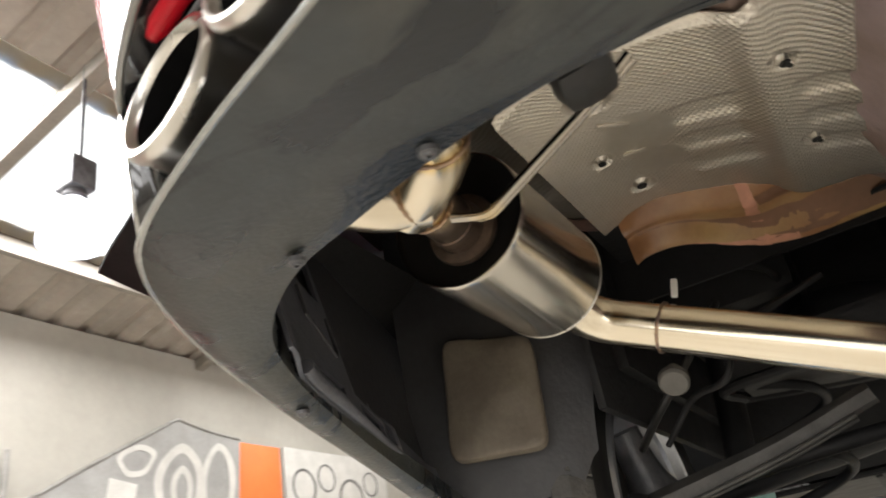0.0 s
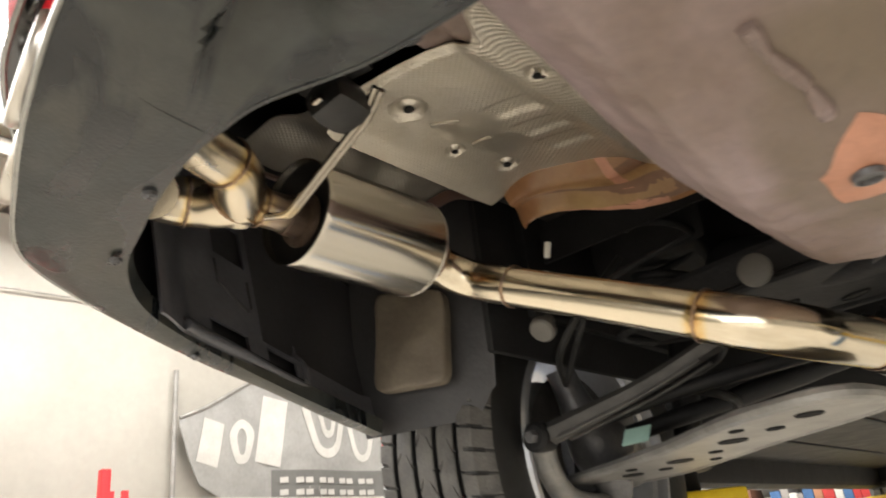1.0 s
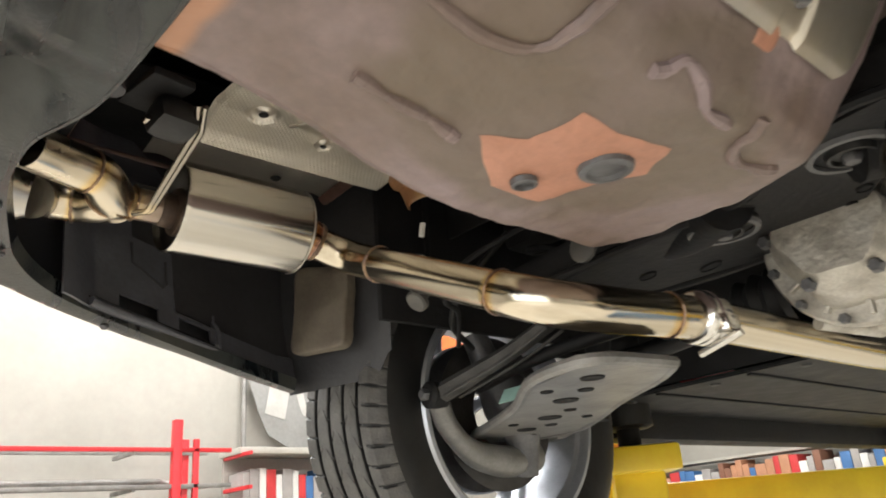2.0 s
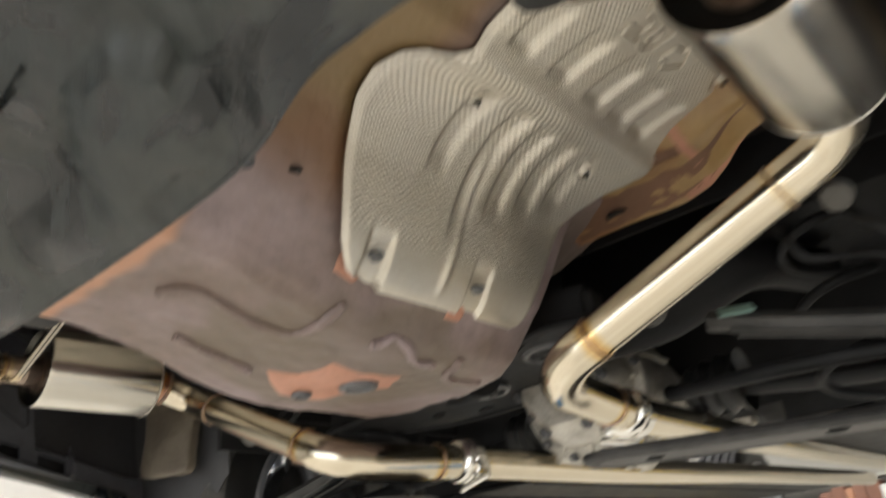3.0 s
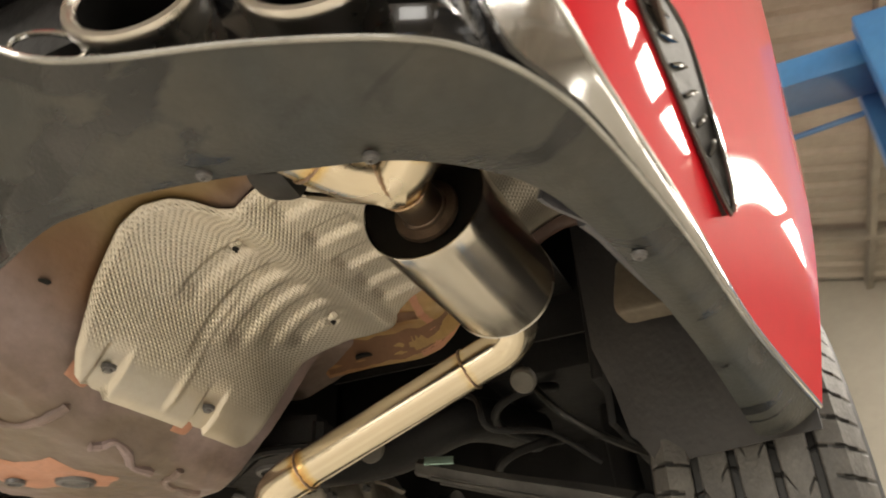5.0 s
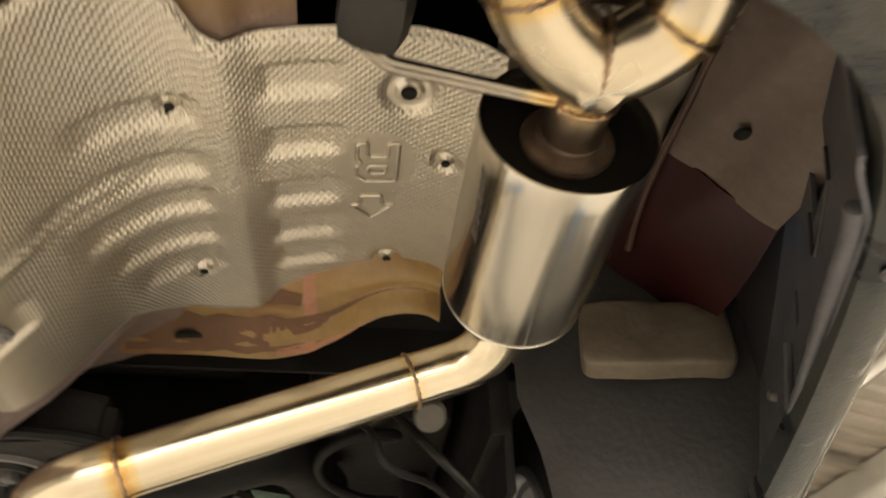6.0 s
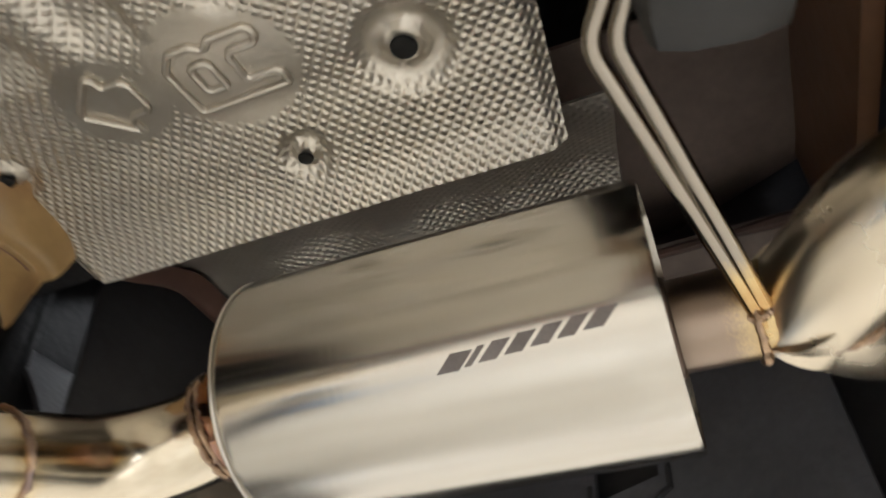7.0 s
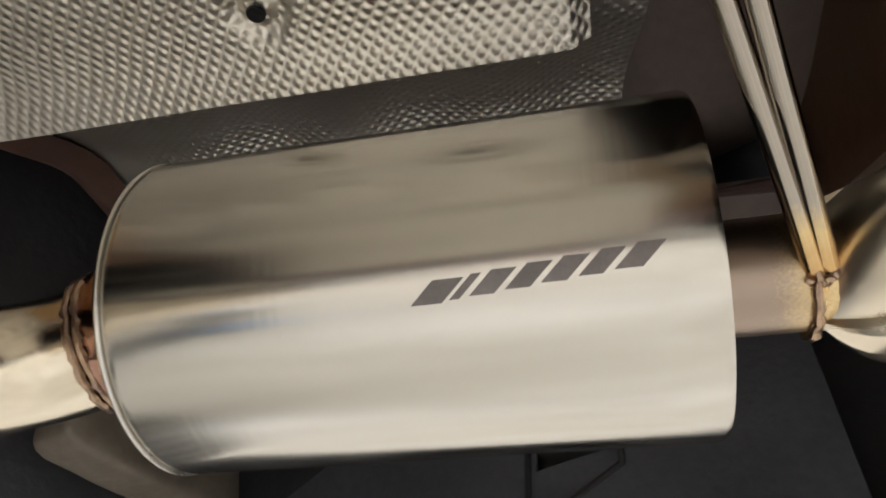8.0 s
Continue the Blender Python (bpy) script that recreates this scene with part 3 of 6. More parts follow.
def sample(line):
    """Evenly along the control numbers, so that the outlines stay matched."""
    p = [Vector(q) for q in line]
    p = [2 * p[0] - p[1]] + p + [2 * p[-1] - p[-2]]
    out = []
    for i in range(NB + 1):
        f_ = i / NB * (len(line) - 1)
        k = min(int(f_), len(line) - 2)
        u = f_ - k
        a, b, c, d = p[k:k + 4]
        out.append(0.5 * (2 * b + (c - a) * u + (2 * a - 5 * b + 4 * c - d) * u * u + (3 * b - a - 3 * c + d) * u ** 3))
    return out


S_IN, S_OUT, S_TOP, S_UP = sample(IN), sample(OUT), sample(TOP), sample(UP)


def both(lines, i):
    """Index -NB..NB over both halves."""
    p = lines[abs(i)]
    return Vector((p.x if i >= 0 else -p.x, p.y, p.z))


def loft(la, lb, nv, bulge=(0, 0, 0), i0=-NB, i1=NB, thick=0.003, wobble=0.0):
    def fn(u, v):
        i = round(i0 + u * (i1 - i0))
        a, b = both(la, i), both(lb, i)
        p = a.lerp(b, v)
        k = math.sin(math.pi * v)
        side = 1 if i >= 0 else -1
        p += Vector((bulge[0] * side, bulge[1], bulge[2])) * k
        if wobble:
            p.z += wobble * k * (1 + 1.6 * step(.42, .25, abs(p.x))) * (noise.noise(Vector((p.x * 7, p.y * 9, 0.3))) + 1.1 * step(-.04, .10, noise.noise(Vector((p.x * 10, p.y * 13, 1.3)))) * step(.40, .33, abs(p.x)))
        return p
    return sheet(fn, i1 - i0, nv, thick)


K_MID = 27
bumper = part("bumper_valance", loft(S_OUT, S_IN, 28, (0, -.004, -.010), -K_MID, K_MID, wobble=0.0095), PLASTIC, car, "dark scuffed satin plastic middle of the bumper underside")
for s in (-1, 1):
    part("valance_corner", loft(S_OUT, S_IN, 14, (0, -.004, -.010), K_MID if s > 0 else -NB, NB if s > 0 else -K_MID, wobble=0.003), PLASTIC, bumper, "matt dark grey plastic underside of the bumper")
S_IN_UP = [p + Vector((0, 0.004, 0.022)) for p in S_IN]
part("return_flange", loft(S_IN, S_IN_UP, 2), PLASTIC, bumper)
# the worn pale edge along the outer lip
lip = tube([both(S_OUT, i) + Vector((0, -.001, .001)) for i in range(-NB, NB + 1)], 0.0026, 8)
part("lip_edge", lip, EDGE, bumper, "scuffed glossy lip edge")
cover = part("bumper_cover", loft(S_TOP, S_UP, 22, (0.008, -.012, 0)), RED, car, "glossy red painted bumper cover")
shift = lambda line, d: [Vector((max(p.x - d, 0) if p.x > .05 else p.x, p.y + d, p.z)) for p in line]
part("cover_lining", loft(shift(S_TOP, .012), shift(S_UP, .012), 10), PLASTIC_IN, cover, "dark back of the bumper cover")
S_MID = [a.lerp(c, 1.0 - 0.90 * step(8.0, 9.5, k / NB * 14)) for k, (a, c) in enumerate(zip(S_OUT, S_TOP))]
for s in (-1, 1):
    i9 = int(NB * 8.5 / 14)
    trim_bm = loft(S_MID, S_TOP, 6, (0.001, -.001, -.001), i9 if s > 0 else -NB, NB if s > 0 else -i9)
    part("gloss_trim", trim_bm, TRIM, bumper, "dark chrome lower trim strip")
    part("black_trim", loft(S_OUT, S_MID, 10, (-.010, .020, .004), i9 if s > 0 else -NB, NB if s > 0 else -i9), GLOSS_BLACK, bumper, "gloss black corner beside the tail pipes")
i8 = int(NB * 8.5 / 14)
part("chrome_line", tube([both(S_TOP, i) + Vector((0, -.003, -.002)) for i in range(-NB, NB + 1)], 0.0035, 8), EDGE, cover)
# black recess behind the tail pipes
S_BACK_LO = [Vector((p.x, p.y + 0.075, p.z + 0.010)) for p in S_OUT]
S_BACK_UP = [Vector((p.x, p.y + 0.065, p.z - 0.004)) for p in S_TOP]
diffuser = part("diffuser_panel", loft(S_BACK_LO, S_BACK_UP, 10, (0, .012, 0), -i8, i8), GLOSS_BLACK, car, "gloss black diffuser panel behind the tail pipes")
part("lower_ledge", loft(S_OUT, S_BACK_LO, 3, (0, 0, 0), -i8, i8), GLOSS_BLACK, diffuser)
part("upper_ledge", loft(S_BACK_UP, S_TOP, 3, (0, 0, 0), -i8, i8), GLOSS_BLACK, diffuser)
S_SATIN = [Vector((p.x, p.y + .022, p.z - .040 * step(.34, .29, p.x))) for p in S_TOP]
i3 = next(k for k in range(NB) if S_TOP[k].x > .335)
part("satin_panel", loft(S_SATIN, S_TOP, 4, (0, .004, 0), -i3, i3), SATIN, diffuser, "satin grey panel under the painted edge")
for s in (-1, 1):
    frame_line = [Vector((s * x, y, z)) for x, y, z in [(.462, -.350, 1.965), (.465, -.352, 2.03), (.50, -.350, 2.075), (.59, -.338, 2.062), (.68, -.305, 2.045), (.735, -.268, 2.02), (.742, -.250, 1.965)]]
    part("recess_rim", tube(smooth_line(frame_line, 60), 0.005, 8), GLOSS_BLACK, diffuser)
    part("red_accent", tube(smooth_line([Vector((s * x, y, z)) for x, y, z in [(.350, -.335, 2.147), (.369, -.360, 2.133), (.468, -.361, 2.106), (.562, -.361, 2.077), (.625, -.352, 2.060), (.685, -.337, 2.050)]], 30), [.004] + [.0086] * 28 + [.005], 10), RED, diffuser, "slim red accent bar")
    # grey tube paints the highlight along the edge of the recess
    part("recess_edge", tube(smooth_line([Vector((s * x, y, z)) for x, y, z in [(.352, -.352, 2.122), (.44, -.354, 2.102), (.539, -.354, 2.072), (.62, -.344, 2.049), (.680, -.330, 2.036)]], 30), .0026, 8), GREY_STEEL, diffuser)
    # shiny oval grip under the tail pipes
    oval = [Vector((s * (.455 + .040 * math.cos(a) + .006 * math.sin(a)), -.378 + .004 * math.cos(a), 1.978 - .020 * math.cos(a) + .012 * math.sin(a))) for a in [2 * math.pi * k / 36 for k in range(37)]]
    part("oval_grip", tube(oval, .0024, 8, caps=False), TRIM, diffuser, "shiny oval trim ring")
    # fixing screws
    for x, y, z in ((.526, -.279, 1.908), (.652, -.248, 1.900), (.800, -.075, 1.865)):
        own = revolve([(0.0, -.0005), (.0016, -.0005), (.0019, -.0034), (.0036, -.0034), (.0042, -.002), (.0060, -.0014), (.0064, .002)], 12, (s * x, y, z - .0055), "Z")
        part("screw", own, GREY_STEEL, bumper, "grey hex screw")
    own = revolve([(0.0, .0), (.006, -.001), (.012, .0), (.012, .004)], 16, (s * .242, -.252, 1.905), "Z")
    part("plug", own, PLASTIC_IN, bumper)
    # finned vent in the corner of the cover
    rim = [(.845, -.187, 2.052), (.847, -.154, 2.022), (.854, -.096, 1.988), (.862, -.035, 1.953), (.871, .014, 1.926), (.877, -.010, 1.955), (.876, -.050, 2.000), (.873, -.084, 2.060), (.863, -.131, 2.070), (.854, -.164, 2.068)]
    out_n = Vector((.95, -.24, -.21)).normalized()
    own = bmesh.new()
    vs = [own.verts.new(Vector(p) + out_n * 0.0045) for p in rim]
    f_ = own.faces.new(vs)
    ex = bmesh.ops.extrude_face_region(own, geom=[f_])
    bmesh.ops.translate(own, vec=out_n * -0.02, verts=[v for v in ex["geom"] if isinstance(v, bmesh.types.BMVert)])
    part("side_vent", sided(own, s), RUBBER_BLK, cover, "black finned corner vent")
    own = tube(smooth_line([Vector(p) + out_n * 0.0045 for p in rim + rim[:1]], 80), 0.0030, 8)
    part("vent_rim", sided(own, s), GLOSS_BLACK, cover)
    for k in range(6):
        a = Vector(rim[0]).lerp(Vector(rim[4]), 0.10 + 0.13 * k) + out_n * 0.0045
        b = Vector(rim[8]).lerp(Vector(rim[5]), 0.14 + 0.13 * k) + out_n * 0.0045
        part("vent_fin", sided(tube([a.lerp(b, q) for q in (0.12, .5, .88)], [.002, .0036, .002], 8), s), GLOSS_BLACK, cover)

# body above: keeps the roof light off the underside
own = bmesh.new()
box((1.72, 4.4, 0.05), (0, 1.95, 2.36), 0.01, bm=own)
box((1.90, 3.9, 0.04), (0, 2.20, 2.40), 0.01, bm=own)
part("floor_pan", own, BLACK_STEEL, car, "black underfloor steel")


def body_fn(u, v):
    y = -0.30 + 4.75 * u
    a = math.pi * v
    w = 0.96 * (1 - 0.12 * (2 * u - 1) ** 4)
    return (w * -math.copysign(abs(math.cos(a)) ** 0.45, math.cos(a)), y, 2.36 + (0.55 + 0.25 * math.sin(math.pi * u)) * math.sin(a) ** 0.6)


part("body_shell", sheet(body_fn, 30, 36, 0.004), RED, car, "glossy red body shell")

# spare wheel well
PROFILE = [(.150, 1.874), (.158, 1.881), (.168, 1.893), (.185, 1.918), (.205, 1.955), (.225, 1.992), (.25, 2.022), (.275, 2.043), (.30, 2.054), (.325, 2.059), (.345, 2.062), (.362, 2.078), (.40, 2.088), (.45, 2.096), (.50, 2.100), (.54, 2.093), (.56, 2.086), (.572, 2.073)]


def tub_z(x, y):
    base = 1.826 + 0.076 * step(0.08, -0.25, y)
    ax = abs(x) if x > 0 else -x - .060 * step(.30, .20, -x) * step(0, .06, -x)
    wall = lerp_list([(0, 0), (.095, .004), (.115, .018), (.135, .044)] + [(a, b + .012 - 1.826) for a, b in PROFILE[1:]], ax)
    front = 0.20 * step(0.285, 0.43, y + 0.35 * max(0, ax - 0.02))
    r = max(wall, front) + 0.25 * min(wall, front)
    lump = 0.004 * noise.noise(Vector((x * 14, y * 14, 2))) + 0.002 * noise.noise(Vector((x * 45, y * 45, 5)))
    return base + r * (1 - (base - 1.826) / 0.25) + lump * step(.30, .15, ax)


tub = part("spare_wheel_well", sheet(lambda u, v: (-.40 + .80 * u, -.246 + .706 * v, tub_z(-.40 + .80 * u, -.246 + .706 * v)), 180, 170, 0.004), TUB, car, "mauve-brown sealed spare wheel well")


def wander(x, y, f, seed):
    return noise.noise(Vector((x * f, y * f, seed)))


def coats(x, y):
    """How much primer, brown coat and olive wax lies on the well here."""
    edge = -.228 + .010 * wander(x, 0, 9, 3) + .006 * wander(x, y, 40, 1)
    primer = step(edge + .010, edge - .004, y) * step(.40, .30, abs(x))
    brown = step(.165, .200, x + .012 * wander(x, y, 22, 7)) * step(-.035, -.085, y + .4 * min(0, x - .26) + .012 * wander(x, y, 25, 2))
    r = math.hypot((x - .01 + .03 * wander(x, y, 11, 4)) / .140, (y - .06 + .04 * wander(x, y, 9, 8)) / .180)
    olive = step(1.12, .86, r + .10 * wander(x, y, 30, 5)) * (.75 + .25 * wander(x, y, 16, 6))
    gold = brown * step(.205, .245, x + .02 * wander(x, y, 18, 9)) * step(-.04, -.10, y)
    return primer, brown, olive, gold


me_ = tub.data
for k, nm in enumerate(("primer", "brown", "olive", "gold")):
    layer_ = me_.attributes.new(nm, "FLOAT", "POINT")
    layer_.data.foreach_set("value", [coats(v.co.x, v.co.y)[k] for v in me_.vertices])


def patch(pts, mat, name, off=0.0022, sharp=False):
    """A ragged film of another coat lying on the well."""
    own = bmesh.new()
    c = Vector((sum(p[0] for p in pts) / len(pts), sum(p[1] for p in pts) / len(pts), 0))
    ring = smooth_line([(*p, 0) for p in pts + pts[:1]], 60)[:-1]
    if sharp:
        ring = [Vector((*p, 0)).lerp(Vector((*q, 0)), k / 8) for p, q in zip(pts, pts[1:] + pts[:1]) for k in range(8)]
    rows = []
    for k in range(7):
        row = []
        for q in ring:
            p = c.lerp(q, k / 6)
            w = 1 + 0.03 * noise.noise(Vector((q.x * 40, q.y * 40, 1))) * (k / 6)
            p = c + (p - c) * w
            row.append(own.verts.new((p.x, p.y, tub_z(p.x, p.y) - off * (1 if k < 6 else 0.2))))
        rows.append(row)
    for a, b in zip(rows, rows[1:]):
        for k in range(len(ring)):
            own.faces.new((a[k], a[(k + 1) % len(ring)], b[(k + 1) % len(ring)], b[k]))
    bmesh.ops.remove_doubles(own, verts=own.verts, dist=1e-5)
    return part(name, own, mat, tub)


patch([(-.096, .045), (-.048, -.014), (-.020, .016), (.034, .022), (.042, .128), (.004, .148), (-.030, .126), (-.098, .112)], SALMON, "bare_patch", 0.0024, True)
for x, y in ((.140, -.048), (.142, .125)):
    patch([(x - .004, y - .014), (x + .012, y - .014), (x + .012, y + .012), (x - .003, y + .014)], SALMON, "bare_patch", 0.0026)
part("drain_hole", revolve([(0, -.0006), (.0055, -.0006), (.0075, .001)], 16, (.183, -.147, tub_z(.183, -.147) - .0012), "Z"), HOLE_SHADE, tub)
for x, y, r in ((-.065, .056, .013), (-.009, .103, .026)):
    z = tub_z(x, y)
    own = revolve([(0.0, -.002), (r * .62, -.002), (r * .7, -.006), (r * .95, -.005), (r, .0)], 28, (x, y, z - .002), "Z")
    part("drain_plug", own, GREY_STEEL, tub, "grey drain plug")
for line in ([(-.008, -.180), (.004, -.176), (.019, -.166), (.030, -.148), (.029, -.122), (.032, -.089), (.041, -.065), (.064, -.046), (.097, -.044), (.122, -.034)],
             [(-.075, -.120), (-.073, -.089), (-.065, -.061), (-.064, -.022)],
             [(.096, .024), (.102, .038), (.113, .048), (.108, .075), (.095, .100), (.092, .137)],
             [(.11, .17), (.075, .18), (.06, .21), (.075, .25)]):
    pts = [(q.x, q.y, tub_z(q.x, q.y) - .0012) for q in smooth_line([(*p, 0) for p in line], 70)]
    wide = [0.0036 + 0.0030 * abs(math.sin(i * 0.11 + 1)) + 0.0012 * noise.noise(Vector((i * .5, 0, 0))) for i in range(70)]
    wide[0] = wide[-1] = 0.0008
    part("sealer_bead", tube(pts, wide, 8), TUB, tub)

# heat shields
# fixing points of the two pressings: x, y, radius of the dimple, of the hole
DIMPLES = {1: ((.495, .022, .025, .0072), (.537, .102, .014, .0045), (.489, .276, .016, .0048), (.297, .018, .011, .0046), (.295, .250, .011, .0046)),
           -1: ((.492, .022, .022, .0072), (.520, .136, .012, .0050), (.501, .225, .016, .0062), (.320, .039, .011, .0055), (.312, .202, .011, .0052))}
RIBS = {1: ((.000, .065, .115, .165, .212), (-.010, .064, .136, .194, .245)), -1: ((.075, .135, .195), (.090, .150, .205))}


def rib_depth(x, y, s=1):
    """0 to 1: how deep the pressed grooves of both panels are here."""
    k = 0.0
    low, high = RIBS[s]
    for n, yc in enumerate(low):
        d = y - yc - .12 * (x - .25)
        a_ = .205 if s < 0 else (.236, .205, .222, .232, .245)[n]
        k = max(k, (step(-.005, .004, d) - step(.020, .034, d)) * step(a_ - .010, a_ + .008, x) * step(.325, .302, x))
    for yc in high:
        d = y - yc
        k = max(k, (step(-.005, .004, d) - step(.024, .040, d)) * step(.360, .376, x) * step(.445, .418, x))
    return k


def shield_xy(u, v):
    x = .150 + (.572 - .150) * u
    y0 = lerp_list([(.15, -.040), (.157, -.064), (.175, -.084), (.21, -.107), (.25, -.122), (.275, -.120), (.30, -.104), (.315, -.084), (.328, -.055), (.342, -.043), (.38, -.044), (.50, -.046), (.572, -.040)], x)
    y1 = lerp_list([(.15, .238), (.157, .250), (.17, .256), (.20, .262), (.23, .270), (.265, .312), (.30, .342), (.33, .350), (.36, .346), (.41, .333), (.46, .322), (.49, .312), (.54, .302), (.572, .280)], x)
    return x, y0 + (y1 - y0) * v


def shield_z(x, y, s=1):
    z = lerp_list(PROFILE, x)
    z = 0.25 * lerp_list(PROFILE, x - .008) + 0.5 * z + 0.25 * lerp_list(PROFILE, x + .008)
    # pressed ribs across both panels
    z += (.0068 if s > 0 else .0032) * rib_depth(x, y, s)
    z -= (.005 if s > 0 else 0) * math.exp(-((y - (.075 + (x - .16) * .10)) / .006) ** 2) * step(.155, .18, x) * step(.27, .24, x)
    for cx, cy, r, h in DIMPLES[s]:
        d = math.hypot(x - cx, y - cy)
        if d < r * 1.6:
            z += .006 * (r / .026) ** .5 * (step(r * 1.15, r * .8, d)) - .0045 * step(r * .55, r * .42, d)
    # channels for the two lower bolts
    for cy in (-.033, .140):
        z += .008 * step(.020, .015, abs(y - cy)) * step(.195, .180, x)
    z += .0012 * noise.noise(Vector((x * 16, y * 16, 4)))
    return z


def shield_fn(u, v, s=1):
    x, y = shield_xy(u, v)
    return (x, y, shield_z(x, y, s) + .006 * (step(.03, 0, v) + step(.97, 1, v)))


def shield_flat(u, v, s=1):
    x, y = shield_xy(u, v)
    f_ = max(step(.200, .180, x), .25 * step(.15, .6, rib_depth(x, y, s)))
    for cx, cy, r, h in DIMPLES[s]:
        f_ = max(f_, (1 if r > .02 else .6) * step(r * 1.1, r * .8, math.hypot(x - cx, y - cy)))
    f_ = max(f_, step(.038, .033, math.hypot((x - .470) / 1.15, (y - .113) / 1.2)), step(.033, .028, math.hypot(x - .467, y - .180)))
    return f_ if s > 0 else max(f_, .35)


LETTER_R = (
    [(-.020, -.027), (-.020, .027), (.011, .027), (.020, .019), (.020, .006), (.015, .001), (.020, -.005), (.020, -.027), (.010, -.027), (.010, -.008), (-.010, -.008), (-.010, -.027)],
    [(-.009, .004), (-.009, .015), (.009, .015), (.009, .004)],
)


def pressed_outline(name, loops, cx, cy, side, parent):
    """Rounded ridges that follow closed outlines on the shield."""
    for k, pts in enumerate(loops):
        line = rounded_line([Vector((side * (cx - x), cy + y, shield_z(cx - x, cy + y) - .0012)) for x, y in pts + pts[:1]], .004, .001)
        part(name, tube(line, .0022, 8), FOIL, parent)


shields = {}
for s in (1, -1):
    sh = part("heat_shield", sided(sheet(lambda u, v: shield_fn(u, v, s), 150, 130, 0.0018, lambda u, v: shield_flat(u, v, s), (lambda u, v: u < .22) if s < 0 else None), s), FOIL, car, "embossed aluminium heat shield")
    shields[s] = sh
    for cx, cy, r, h in DIMPLES[s]:
        z = shield_z(cx, cy, s)
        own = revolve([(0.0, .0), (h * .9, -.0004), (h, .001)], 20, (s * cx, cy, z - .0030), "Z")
        part("fastener_hole", own, HOLE_SHADE, sh)
        if r < .012:
            part("torn_slot", box((h * .7, h * 1.5, .002), (s * (cx - h * .5), cy + h * .9, z - .0028), .0004, (0, 0, 25 * s)), HOLE_SHADE, sh)
    for cy in (-.033, .140) if s > 0 else ():
        z = shield_z(.170, cy)
        own = revolve([(0.0, -.004), (.005, -.004), (.0062, -.001), (.009, -.0005), (.0095, .004)], 18, (s * .172, cy, z - .001), "Z")
        part("bolt", own, GREY_STEEL, sh)
    # side letter and arrow pressed into the foil
    if s > 0:
        pressed_outline("pressed_letter", LETTER_R, .471, .112, s, sh)
    else:
        for q in range(2):
            part("pressed_bar", box((.036 - .01 * q, .007, .003), (-.486 + .002 * q, .078 + .070 * q, shield_z(.486, .1, s) - .001), .001, (0, 0, 35 - 30 * q)), FOIL, sh)
    if s < 0:
        # thin torn rim of the shield that shows along the well
        own = tube(smooth_line([(-.232, .118, 1.962), (-.228, .20, 1.950), (-.232, .30, 1.946), (-.236, .40, 1.950)], 40), [.0015 + .003 * abs(math.sin(k * .5)) * step(8, 24, k) for k in range(40)], 8)
        part("torn_rim", own, FOIL, sh, "torn bright edge of the foil")
    arrow = [(-.023, -.003), (0, .021), (.023, -.003), (.011, -.003), (.011, -.017), (-.011, -.017), (-.011, -.003)]
    if s > 0:
        pressed_outline("pressed_arrow", [arrow], .467, .180, s, sh)
    # second foil panel above the muffler
    def upper_fn(u, v):
        x = .565 + .20 * u
        y = -.068 + .33 * v + .02 * u
        return (x, y, 2.100 + .035 * step(0, .5, u) + .01 * u + .004 * math.sin(v * 22) * step(.1, .3, u))
    part("upper_foil", sided(sheet(upper_fn, 30, 40, .0018, lambda u, v: max(step(.66, .80, u), step(.86, .95, v), .75 * step(.42, .46, v) * step(.56, .52, v))), s), FOIL, sh)

    def lip_fn(u, v):
        x, y, z = upper_fn(u, 1.0)
        return (x, y - .004 + .020 * v, z - .003 - .010 * v - .006 * math.sin(math.pi * v))
    part("brown_lip", sided(sheet(lip_fn, 20, 8, .002), s), BROWN_EDGE, sh, "brown primed edge")
    own = revolve([(0, 0), (.007, -.001), (.010, .002)], 16, (s * .731, .171, 2.139), "Z")
    part("fastener_hole", own, HOLE_SHADE, sh)

# painted rails ahead of the shields


RAIL_LIP = [(.17, .436), (.227, .438), (.354, .430), (.40, .410), (.44, .375), (.475, .332), (.505, .314), (.54, .312), (.552, .324), (.566, .342), (.575, .345)]


def rail_fn(u, v):
    """A pressed rail: flat by the shield, a shallow trough, then a rounded lip that dives down."""
    x = .17 + .384 * u
    lip = .25 * lerp_list(RAIL_LIP, x - .012) + .5 * lerp_list(RAIL_LIP, x) + .25 * lerp_list(RAIL_LIP, x + .012)
    y = .265 + (lip - .265) * v
    z = 2.112 - .036 * step(.05, .52, v) + .010 * math.exp(-((v - .62) / .16) ** 2) * step(.62, .48, u) - .030 * step(.62, 1, v) ** 1.5
    return (x, y, z + .003 * math.sin(9 * u))


